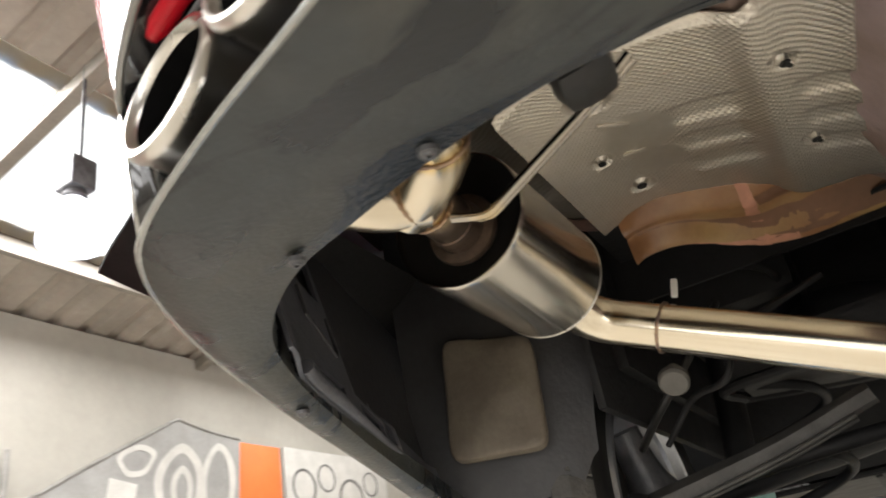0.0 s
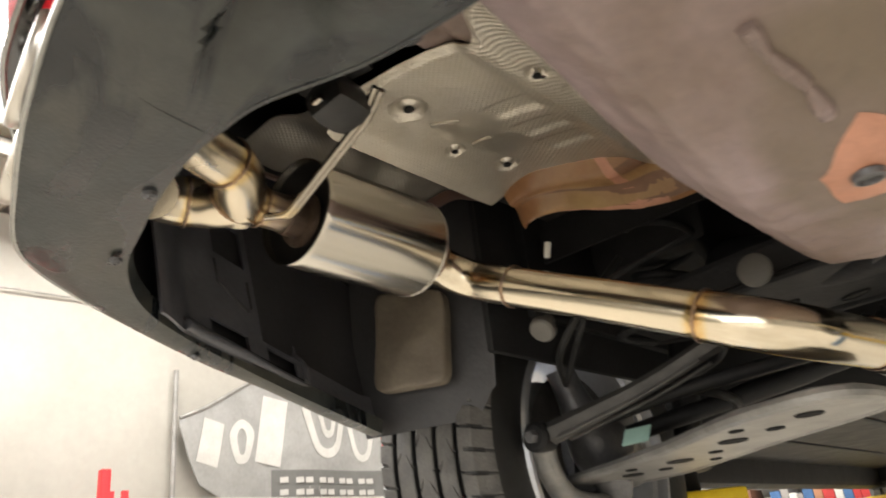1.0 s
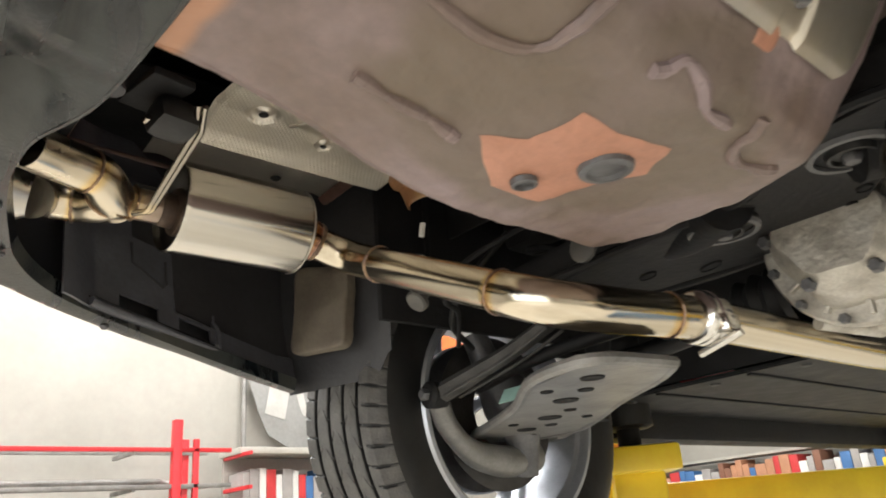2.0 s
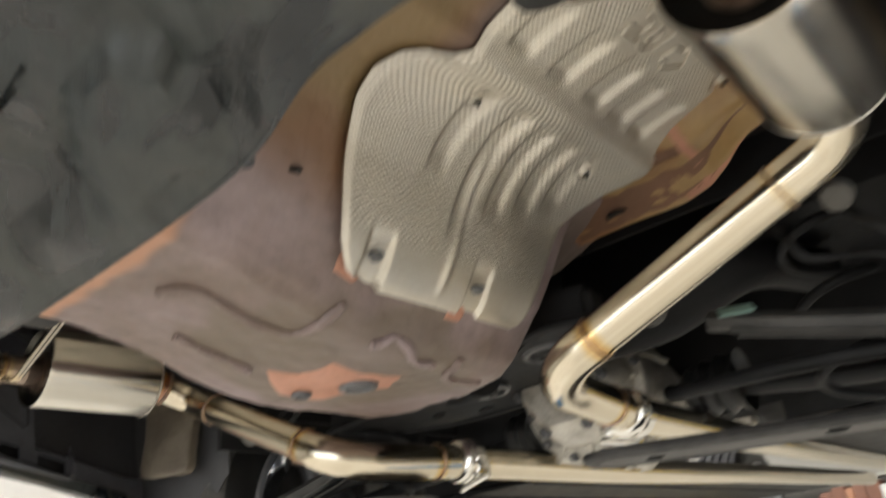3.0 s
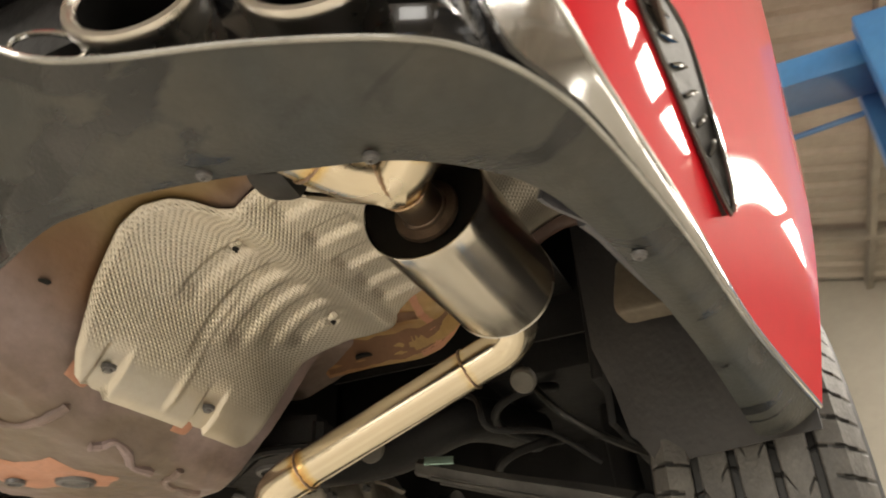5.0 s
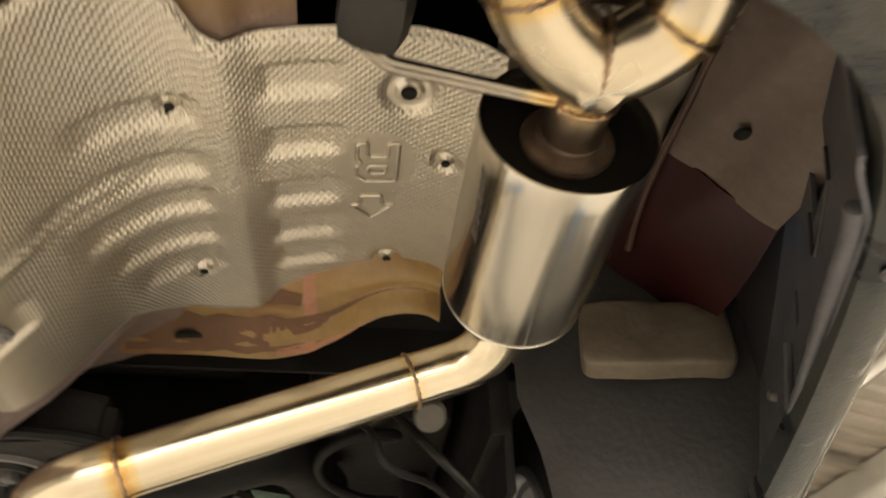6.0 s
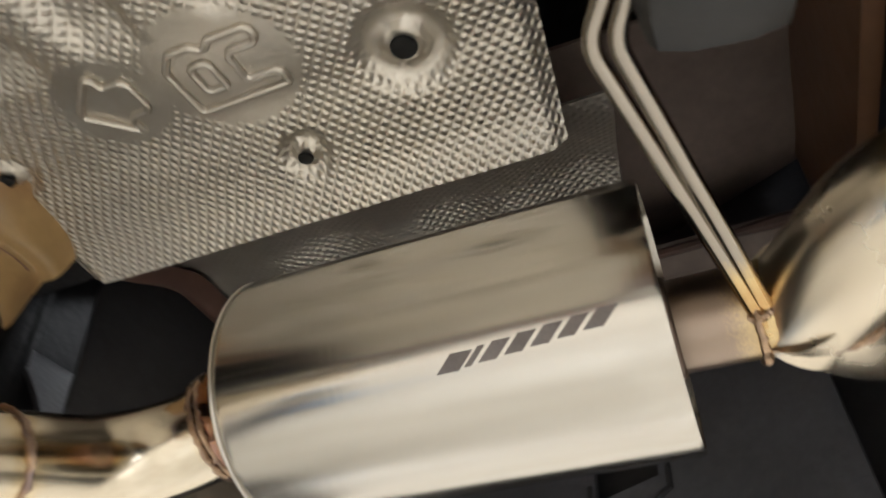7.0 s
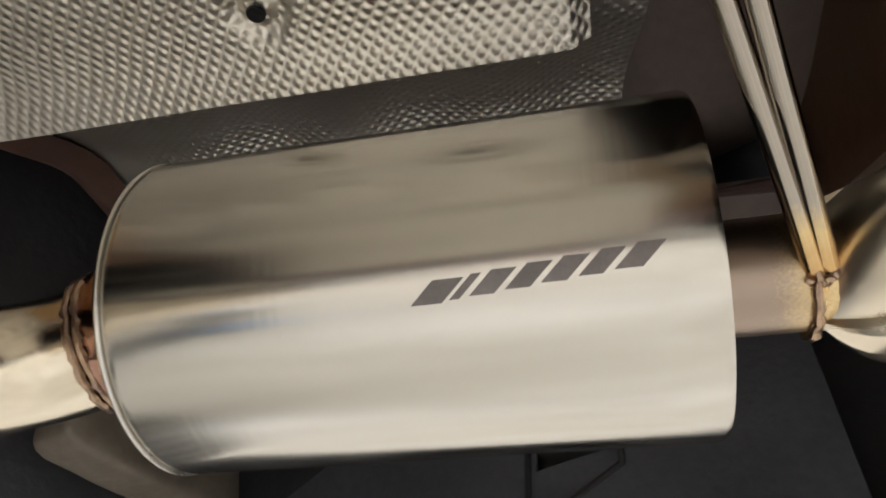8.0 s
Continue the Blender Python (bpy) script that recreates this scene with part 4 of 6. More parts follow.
def rail_film(s, pts, mat, name, rail):
    """A ragged painted strip on the rail, given in the rail's own u, v as a run of (u, v, half width)."""
    own = bmesh.new()
    line_ = smooth_line([(u, v, w) for u, v, w in pts], 40)
    rows = []
    for k, q in enumerate(line_):
        d = line_[min(k + 1, 39)] - line_[max(k - 1, 0)]
        n_ = Vector((-d.y * .45, d.x, 0)).normalized()
        row = []
        for e in (-1, -.33, .33, 1):
            w = q.z * (1 + .25 * noise.noise(Vector((k * .35, e * 3, s))))
            u_, v_ = min(max(q.x + n_.x * e * w, 0), 1), min(max(q.y + n_.y * e * w * 2.2, 0), 1)
            p = Vector(rail_fn(u_, v_))
            row.append(own.verts.new((s * p.x, p.y + .0015, p.z - .0056)))
        rows.append(row)
    for a, b in zip(rows, rows[1:]):
        for k in range(3):
            own.faces.new((a[k], a[k + 1], b[k + 1], b[k]))
    return part(name, own, mat, rail)


for s in (1, -1):
    rail = part("frame_rail", sided(sheet(rail_fn, 80, 30, -.003), s), SALMON_GOLD, car, "golden brown painted frame rail with pink primer edges")
    own = revolve([(0, 0), (.018, -.001), (.0195, .003)], 22, (s * .253, .420, 2.058), "Z")
    part("drain_hole", own, HOLE_SHADE, rail)
    rail_film(s, [(.60, .12, .018), (.605, .5, .020), (.612, .97, .022)], SALMON, "primer_stripe", rail)
    rail_film(s, [(.40, .46, .010), (.52, .24, .020), (.62, .20, .024), (.80, .22, .012)], SALMON, "primer_stripe", rail)
    rail_film(s, [(.02, .80, .06), (.30, .82, .05), (.60, .80, .05), (.96, .78, .06)], BROWN_COAT, "brown_stripe", rail)
    rail_film(s, [(.20, .50, .02), (.45, .44, .035), (.58, .46, .03)], BROWN_COAT, "brown_stripe", rail)
    rail_film(s, [(.50, .93, .012), (.62, .92, .018), (.75, .90, .022), (.96, .86, .030)], SALMON, "primer_edge", rail)
    rail_film(s, [(.48, .08, .010), (.60, .05, .016), (.74, .07, .010)], SALMON, "primer_edge", rail)
    rail_film(s, [(.30, .16, .010), (.36, .10, .014), (.46, .08, .012)], SALMON, "primer_edge", rail)
    rail_film(s, [(.02, .30, .05), (.15, .34, .04), (.30, .20, .03)], SALMON, "primer_stripe", rail)
    # black sheets added ahead of the rail stand in for the shade there
    part("rail_shade_web", sided(box((.60, .006, .30), (.45, .482, 2.20)), s), BLACK_STEEL, rail)
    part("rail_shade_sheet", sided(box((.44, .23, .006), (.39, .365, 2.125)), s), BLACK_STEEL, rail)

# ---------------------------------------------------------------- exhaust
for s in (1, -1):
    dx, dz = (0, 0) if s > 0 else (.018, .012)
    ax, az = .604 + dx, 1.981 + dz
    e_ = 0 if s > 0 else .015

    def P(x, y, z):
        return Vector((s * x, y, z))

    prof = [(.030, .157), (.037, .155), (.052, .152), (.061, .1485), (.0652, .144), (.0666, .138), (.0666, .06), (.0666, 0), (.0666, -.045), (.0666, -.067 + e_), (.0658, -.069 + e_), (.0644, -.069 + e_), (.0640, -.059 + e_)]
    heat = [.6, .35, .14, .08, .06, .05, .04, .04, .04, .04, .06, .06, .04]
    muffler = part("muffler", revolve(prof, 72, (s * ax, 0, az), "Y", heat=heat), STEEL_MUFFLER, car, "brushed stainless steel muffler", 30)
    part("end_cap", revolve([(.0642, -.059 + e_), (.053, -.055 + e_), (.036, -.054 + e_), (.022, -.055 + e_)], 60, (s * ax, 0, az), "Y"), BLACK_CAP, muffler, "black recessed end cap")
    part("rim_bead", revolve([(.0661 + .0009 * math.cos(a), .1432 + .0009 * math.sin(a)) for a in [i * math.pi / 4 for i in range(8)]], 72, (s * ax, 0, az), "Y", True), STEEL_TIP, muffler)
    # engraved maker's mark as plain bars along the lower inner side
    for k, (w, y) in enumerate(((.0125, .0215), (.0040, .0115), (.0098, .0030), (.0098, -.0085), (.0100, -.0200), (.0092, -.0315), (.0105, -.0430))):
        own = bmesh.new()
        a0 = radians(212 - 4.5 * (.022 - y) / .066)
        for q in range(9):
            a = a0 + radians(-3.3 + 6.6 * q / 8)
            sh_ = .004 * (q - 4) / 4
            for e in (0, 1):
                own.verts.new((s * ax + (.0669) * math.cos(a), y - w * .5 + w * e * .82 + sh_, az + .0669 * math.sin(a)))
        own.verts.ensure_lookup_table()
        for q in range(8):
            own.faces.new((own.verts[2 * q], own.verts[2 * q + 1], own.verts[2 * q + 3], own.verts[2 * q + 2]))
        if s > 0:
            part("engraved_bar", own, ETCH, muffler)
        else:
            own.free()
    # run forward from the muffler to the joint
    w1, w2, cl = (P(.520, .243, 1.914), P(.262, .253, 1.832), 1.7835) if s > 0 else (P(.528, .251, 1.939), P(.287, .248, 1.814), 1.774)
    first = rounded_line([P(ax, .145, az), P(ax - .004, .236, az - .026), w2 + (w2 - w1) * .34, P(.163, .50, cl)], .075)
    w3 = P(.170, .425, cl)
    split = min(range(len(first)), key=lambda i: (first[i] - w2).length)
    bore = [.0272 if i < split else .0292 for i in range(len(first))]
    pipe = part("exhaust_pipe", tube(first, bore, 32, (P(ax, .176, az), w1, w2, w3), reach=.012, peak=.66), STEEL, car, "stainless pipe with straw and blue weld tint")

    def bead(at, along, r=.0292, name="weld_bead", parent=pipe):
        along = along.normalized()
        own = bmesh.new()
        sd = along.orthogonal().normalized()
        up_ = along.cross(sd)
        rng = random.Random(int(abs(at.x * 9000) + abs(at.y * 7000)))
        ring = [at + (sd * math.cos(a) + up_ * math.sin(a)) * r + along * rng.uniform(-.0006, .0006) for a in [2 * math.pi * k / 56 for k in range(57)]]
        ring[-1] = ring[0]
        own = tube(ring, [.0019 + .0003 * ((k % 2) * 2 - 1) + .0007 * noise.noise(Vector((k * .6, at.y * 90, 0))) for k in range(56)] + [.0014], 8, caps=False)
        return part(name, own, WELD, parent)

    def nearest(line, p):
        k = min(range(1, len(line) - 1), key=lambda i: (line[i] - p).length)
        return line[k], line[k + 1] - line[k - 1]

    for p, r in ((w1, .0276), (w2, .0288), (w3, .0296)):
        bead(*nearest(first, p), r)
    def on_pipe(y):
        k = next(i for i in range(len(first) - 1) if first[i + 1].y >= y)
        a, b = first[k], first[k + 1]
        return a.lerp(b, (y - a.y) / max(b.y - a.y, 1e-6)), b - a
    own = tube([on_pipe(q)[0] for q in (.150, .153, .156, .159, .162, .165, .168, .171, .174, .177, .179)], [.0300, .0322, .0318, .0330, .0324, .0334, .0326, .0330, .0318, .0316, .0290], 56, (on_pipe(.176)[0],), reach=.022, peak=.9)
    for q in own.verts:
        q.co += (q.co - on_pipe(min(max(q.co.y, .150), .179))[0]) * .05 * noise.noise(q.co * 90)
    part("weld_collar", own, STEEL, pipe, "heat-tinted sleeve with a rough weld")
    for q, r in ((.1785, .0302), (.1830, .0292)):
        bead(*on_pipe(q), r, "weld_bead", pipe)
    # centre pipe running forward
    second = rounded_line([P(.163, .505, cl), P(.150, 1.0, cl - .002), P(.135, 1.9, 1.785), P(.12, 3.2, 1.80)], .3, .03)
    part("centre_pipe", tube(second, .0285, 28, (P(.163, .52, cl),), reach=.012), STEEL, car, "stainless centre pipe")
    joint = [P(.1640, .468, cl), P(.1625, .516, cl)]
    clamp = part("band_clamp", tube([joint[0].lerp(joint[1], q) for q in (0, .06, .10, .26, .30, .36, .40, .74, .78, .94, 1)], [.031, .0350, .0368, .0368, .0345, .0345, .0375, .0375, .0352, .0352, .031], 36), STEEL_CLAMP, car, "bright stainless band clamp")
    own = box((.022, .034, .024), tuple(P(.1300, .492, cl - .016)), .004)
    part("clamp_block", own, STEEL_CLAMP, clamp)
    part("clamp_bolt", tube([P(.112, .492, cl - .030), P(.175, .492, cl - .046)], .0055, 10), STEEL_CLAMP, clamp)
    # neck and the two outlets
    azn = az - .008
    neck = [P(ax, -.050 + e_, azn), P(ax, -.112, azn)]
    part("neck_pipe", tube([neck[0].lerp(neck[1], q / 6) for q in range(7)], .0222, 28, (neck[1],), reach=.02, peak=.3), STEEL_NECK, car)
    for tx, ty, tz in ((.5275, -.372, 1.9985), (.653, -.339, 1.992)) if s > 0 else ((.553, -.374, 2.004), (.662, -.341, 1.9895)):
        mouth = P(tx, ty, tz)
        d = Vector((.285, -.953, .10) if s > 0 else (-.215, -.963, .15)).normalized()
        back = mouth - d * .120
        o = -1 if tx < .6 else 1
        leg = smooth_line([P(ax - o * .012, -.122, azn - .002), P(ax + o * .020, -.141, azn), P(ax + o * .046, -.166, az - .002), P(ax + o * .056, -.200, az).lerp(back, .25), back], 36)
        lg_ = part("outlet_pipe", tube(leg, .0278, 28, (leg[17],), reach=.012, peak=.42), STEEL_OUTLET, car, "bent stainless outlet with golden weld tint")
        bead(leg[17], leg[18] - leg[16], .0280, "weld_bead", lg_)
        L = (mouth - back).length
        tip_prof = [(.0265, 0), (.034, .012), (.044, .030), (.0485, .05), (.0495, .09), (.0500, L - .008), (.0522, L - .002), (.0522, L + .003), (.0500, L + .0068), (.0460, L + .0076), (.0430, L + .0055), (.0415, L + .001)]
        turn = Vector((0, 1, 0)).rotation_difference(d).to_matrix().to_4x4()
        own = revolve(tip_prof, 56)
        bmesh.ops.transform(own, matrix=Matrix.Translation(back) @ turn, verts=own.verts)
        tip = part("exhaust_tip", own, STEEL_TIP, car, "polished round tail pipe with a rolled rim")
        own = revolve([(.0415, L + .001), (.0412, .06), (.034, .045), (0, .044)], 48)
        bmesh.ops.transform(own, matrix=Matrix.Translation(back) @ turn, verts=own.verts)
        part("tip_bore", own, SOOT, tip)
    # seam where the outlets meet, and the rings of the neck
    seam = [P(ax, -.1385 + .0275 * math.cos(a) - .004 * math.sin(a), azn + .0278 * math.sin(a)) for a in [radians(60 - 300 * k / 40) for k in range(41)]]
    part("weld_seam", tube(seam, [.0014 + .0004 * ((k % 2) * 2 - 1) for k in range(41)], 8), WELD, car, "rippled weld seam between the outlets")
    bead(P(ax, -.104, azn), Vector((0, 1, 0)), .0236)
    part("neck_ring", revolve([(.0225, -.0540 + e_), (.0330, -.0550 + e_), (.0348, -.0590 + e_), (.0335, -.0630 + e_), (.0250, -.0650 + e_), (.0240, -.0690), (.0226, -.0700)], 40, (s * ax, 0, azn), "Y"), BROWN_NECK, car, "brown heat-tinted neck sleeve")
    # hanger: a bent double rod from the neck to a rubber block on the body
    for top, low in ((Vector((.512, -.079, 2.006)), .0), (Vector((.512, -.0875, 2.003)), .0045)) if s > 0 else ((Vector((.478, -.081, 2.016)), .0), (Vector((.478, -.0895, 2.013)), .0045)):
        weld_ = Vector((ax - .019, -.1035 - low, az - .018)) if s > 0 else Vector((.572, -.097 - low, 1.954))
        d_ = (top - weld_).normalized()
        ends = [weld_ - d_ * .014, weld_, top, top + d_ * (.045 if s > 0 else .018), Vector((.440 if s > 0 else .425, top.y - .010, 2.038))]
        if low:
            ends = ends[1:] if s > 0 else [Vector((.600, -.110, 1.960))] + ends[1:]
        elif s < 0:
            ends = [Vector((.602, -.106, 1.964))] + ends[1:]
        rod = rounded_line([Vector((s * p.x, p.y, p.z)) for p in ends], .018, .003)
        part("hanger_rod", tube(rod, .0039, 16, (P(weld_.x, weld_.y, weld_.z),), reach=.022, peak=.5 if s > 0 else .2), STEEL_ROD, car, "bent stainless hanger rod with heat tint")
    if s > 0:
        bead(P(ax - .017, -.105, az - .019), P(ax - .1, -.08, az + .04) - P(ax, -.1, az), .0046)
    own = box((.052, .058, .040), tuple(P(.462, -.116, 2.030)), .018, (0, s * 12, 8))
    part("rubber_hanger", own, RUBBER_BLK, car, "black rubber hanger block")
    own = tube(rounded_line([P(.472, -.140, 2.034), P(.462, -.150, 2.016), P(.450, -.149, 2.018)], .008, .003), .0040, 12)
    part("hanger_hook", own, STEEL_ROD, car)
    own = box((.085, .055, .012), tuple(P(.455, -.140, 2.058)), .004, (0, 0, 10))
    part("hanger_bracket", own, BLACK_STEEL, car)

# ---------------------------------------------------------------- inside the bumper corners
for s in (1, -1):
    def inner_fn(u, v):
        y = -.150 + .44 * u
        zb = lerp_list([(-.22, 1.900), (0, 1.862), (.26, 1.812)], y)
        back = (.022 if s < 0 else 0) * step(.43, .45, u) * step(.125, .145, v)
        return (.795 + .25 * (y + .02) + .105 * v - .020 * step(-.09, -.15, y) + back, y, zb + .40 * v)

    slots = [(.214, .36, .045, .105), (.45, .586, .045, .105), (.262, .40, .40, .56) if s < 0 else (.275, .385, .30, .49), (.54, .57, .19, .30)]
    own = sheet(inner_fn, 72, 66, .004, drop=lambda u, v: (s > 0 and v > .74) or any(a < u < b and c < v < d for a, b, c, d in slots))
    liner = part("side_liner", sided(own, s), BRACE, car, "dark blue-grey slotted inner bumper support")
    part("rib", sided(tube([Vector(inner_fn(.62, .20 * q / 6)) + Vector((-.003, 0, 0)) for q in range(7)], .005, 8), s), BRACE, liner)
    part("ledge", sided(tube([Vector(inner_fn(.10 + .62 * q / 12, .018)) + Vector((-.005, 0, 0)) for q in range(13)], [.0075 - .003 * step(3, 7, q) for q in range(13)], 10), s), BRACE, liner)
    part("slit", sided(tube([Vector(inner_fn(.30 + .30 * q / 8, .034)) + Vector((-.0035, 0, 0)) for q in range(9)], .0030, 8), s), HOLE_SHADE, liner)
    # shallow recess under the tall opening
    loop_ = [(.262, .36), (.262, .27), (.385, .21), (.40, .23), (.40, .34)]
    part("recess_edge", sided(tube([Vector(inner_fn(*q)) + Vector((-.001, 0, 0)) for q in loop_], .0022, 8), s), PLASTIC_IN, liner)
    for u, w in ((.79, .20), (.60, .03)):
        p = Vector(inner_fn(u, w)) + Vector((-.004, 0, 0))
        part("clip", sided(revolve([(0, -.004), (.004, -.004), (.006, 0), (.006, .004)], 12, tuple(p), "X"), s), GREY_STEEL, liner)
    # soft block
    if s < 0:
        quad = [Vector(q) for q in ((.722, .294, 1.850), (.846, .258, 1.856), (.832, .268, 2.022), (.716, .306, 2.000))]
    else:
        quad = [Vector(q) for q in ((.706, .276, 1.972), (.872, .240, 1.964), (.880, .262, 2.055), (.716, .288, 2.062))]
    nrm = (quad[1] - quad[0]).cross(quad[3] - quad[0]).normalized()
    if nrm.y < 0:
        nrm = -nrm
    own = bmesh.new()
    bmesh.ops.create_cube(own, size=2.0)
    bmesh.ops.subdivide_edges(own, edges=own.edges[:], cuts=13, use_grid_fill=True)
    for q in own.verts:
        c = q.co.copy()
        n_ = (abs(c.x) ** 9 + abs(c.y) ** 9 + abs(c.z) ** 9) ** (1 / 9)
        c = c / n_
        u_, v_ = (c.x + 1) / 2, (c.y + 1) / 2
        p = quad[0].lerp(quad[1], u_).lerp(quad[3].lerp(quad[2], u_), v_)
        q.co = p + nrm * (.036 if s > 0 else .030) * ((c.z + 1) / 2)
        q.co += nrm * (.006 * noise.noise(p * 16) + .0025 * noise.noise(p * 45) - .004 * (1 - c.x ** 2) * (1 - c.y ** 2) * (1 if c.z < 0 else 0))
    part("foam_block", sided(own, s), PAD, car, "brown dusty foam block")

    # panel behind the block and the wheel arch liner
    def panel_fn(u, v):
        lo = 1.797 + .045 * step(.78, 1.0, u) ** 3
        x = .908 - (.908 - lerp_list([(1.78, .695), (1.84, .686), (1.90, .675), (1.97, .652), (2.36, .640)], lo + (2.36 - lo) * v)) * u
        return (x, .262 - (x - .835) * .33 + .040 + .02 * (1 - v) ** 6, lo + (2.36 - lo) * v)
    part("liner_panel", sided(sheet(panel_fn, 30, 24, .004), s), PLASTIC_IN, car, "dark grey liner panel at the wheel arch")

    def arch_fn(u, v):
        a = 40 + 122 * u
        r = .372 + .055 * step(20, 80, a)
        a = radians(a)
        return (.655 + (.235 + .08 * step(22, 60, math.degrees(a))) * v, .68 - r * math.cos(a), 1.78 + r * math.sin(a))
    part("arch_liner", sided(sheet(arch_fn, 40, 12, .004), s), PLASTIC_IN, car, "dark wheel arch liner")
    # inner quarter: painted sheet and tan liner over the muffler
    # left copies use black, so their deep shade is put into the colour
    part("inner_quarter", sided(sheet(lambda u, v: (.60 + (lerp_list([(0, .10), (.13, .18), (.3, .24), (.6, .30), (1, .34)], v)) * u, -.28 + .60 * v, 2.185 + .03 * u + .01 * math.sin(u * 5 + v * 3)), 16, 16, .003), s), MAUVE if s > 0 else BLACK_STEEL, car, "inner quarter panel, blackened on the left for shade")
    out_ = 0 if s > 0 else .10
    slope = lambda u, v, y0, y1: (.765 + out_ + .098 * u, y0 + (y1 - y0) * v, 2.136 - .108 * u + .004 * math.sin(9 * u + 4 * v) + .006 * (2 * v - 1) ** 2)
    part("inner_side_panel", sided(sheet(lambda u, v: slope(u, v, -.17, .105), 16, 14, .003), s), MAUVE if s > 0 else BLACK_STEEL, car, "inner side panel, blackened on the left for shade")
    part("panel_hole", sided(revolve([(0, 0), (.0065, -.0008), (.0085, .002)], 16, (.805 + out_, .027, 2.0835), "Z"), s), HOLE_SHADE, car)
    part("painted_gusset", sided(sheet(lambda u, v: slope(u, v, .102, .315), 10, 10, .003), s), DARK_RED if s > 0 else BLACK_STEEL, car, "dark gusset, blackened on the left for shade")
    part("panel_seam", sided(tube(smooth_line([(.762, -.17, 2.134), (.764, .02, 2.128), (.766, .16, 2.126), (.772, .25, 2.112)], 30), [.004 + .002 * noise.noise(Vector((k * .4, 0, 0))) for k in range(30)], 8), s), BROWN_EDGE, car, "brown sealed seam")
    part("quarter_panel", sided(sheet(lambda u, v: (.948 + .006 * math.sin(math.pi * v), .68 - (.44 + .30 * v) * math.cos(radians(84 + 76 * u)), 1.78 + (.44 + .26 * v) * math.sin(radians(84 + 76 * u))), 24, 8, .004), s), RED, car, "glossy red rear quarter panel")
    part("body_side", sided(box((.03, 2.1, .60), (.915, 2.12, 2.12), .01), s), RED, car, "glossy red lower body side")
    part("tray_front", sided(box((.68, .012, .56), (.56, 1.065, 2.085), .003), s), BLACK_STEEL, car)
    # added black wall that keeps bright surroundings from leaking through the gap
    start_ = .43 if s > 0 else .325
    part("added_side_wall", sided(box((.012, 1.185 - start_, .50), (.652, (1.185 + start_) / 2, 2.13), .003), s), BLACK_STEEL, car)
    part("beam_end", sided(box((.30, .07, .09), (.62, -.245, 2.06), .01), s), BLACK_STEEL, car)
part("crash_beam", box((1.1, .07, .11), (0, -.30, 2.10), .012), BLACK_STEEL, car, "black crash beam behind the bumper")
part("rear_panel", box((1.56, .012, .24), (0, -.19, 2.20), .004), BROWN_COAT, car, "painted rear body panel")

# ---------------------------------------------------------------- wheels and axle
AX = (.827, .68, 1.755)


def tyre_mesh():
    """Ribs between deep round grooves; slits cross the outer ribs and reach into the middle ones."""
    prof = [(-.112, .225), (-.120, .232), (-.127, .262), (-.1275, .290), (-.122, .310), (-.113, .324), (-.104, .331)]
    ribs_ = ((-.102, -.072), (-.062, -.028), (-.018, .018), (.028, .062), (.072, .102))
    for a, b in ribs_:
        prof += [(a, .3352), (a + .002, .3368), (a + .011, .3370), (b - .011, .3372), (b - .002, .3372), (b, .3352)]
        if b < .09:
            prof += [(b + .001, .3275), (b + .009, .3275)]
    prof += [(.104, .331), (.113, .324), (.122, .310), (.1275, .290), (.127, .262), (.120, .232), (.112, .225)]
    pitches, cuts = 60, (0.0, .40, .46, .54, .60)
    own = bmesh.new()
    own.verts.layers.float.new("weld_tint")
    rings, low = [], set()
    for n, (x, r) in enumerate(prof):
        ring = []
        for k in range(pitches):
            for c, f in enumerate(cuts):
                # slits on the shoulders, short notches beside the grooves
                near = min(abs(x - q[e]) for q in ribs_ for e in (0, 1))
                slit = c in (2, 3) and r > .322 and (abs(x) > .088 or (abs(x) < .08 and near < .0025 and (k + n // 6) % 2 == 0))
                lean = 2.4 * x / .1 * (1 if abs(x) < .07 else .75) * .35
                a = 2 * math.pi * (k + f + lean + (.5 if abs(x) < .08 and .0025 < near < .0115 else 0)) / pitches
                rr = r - (.0045 if slit else 0)
                v = own.verts.new((x, rr * math.cos(a), rr * math.sin(a)))
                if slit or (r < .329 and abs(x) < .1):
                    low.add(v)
                ring.append(v)
        rings.append(ring)
    seg = pitches * len(cuts)
    for a, b in zip(rings, rings[1:] + rings[:1]):
        for k in range(seg):
            f = own.faces.new((a[k], a[(k + 1) % seg], b[(k + 1) % seg], b[k]))
            # grooves, slits and sidewalls take the blacker rubber
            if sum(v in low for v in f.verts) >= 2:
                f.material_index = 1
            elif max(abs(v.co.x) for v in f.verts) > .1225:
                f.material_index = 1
    me = finish(own, 30)
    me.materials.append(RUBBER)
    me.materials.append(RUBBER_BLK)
    return me


TYRE = tyre_mesh()
barrel = finish(revolve([(.234, -.121), (.230, -.127), (.222, -.128), (.216, -.122), (.214, -.106), (.206, -.06), (.200, .0), (.205, .07), (.222, .104), (.232, .115), (.226, .118), (.214, .106), (.196, .07), (.190, .0), (.196, -.06), (.205, -.104)], 72, closed=True, axis="X"))
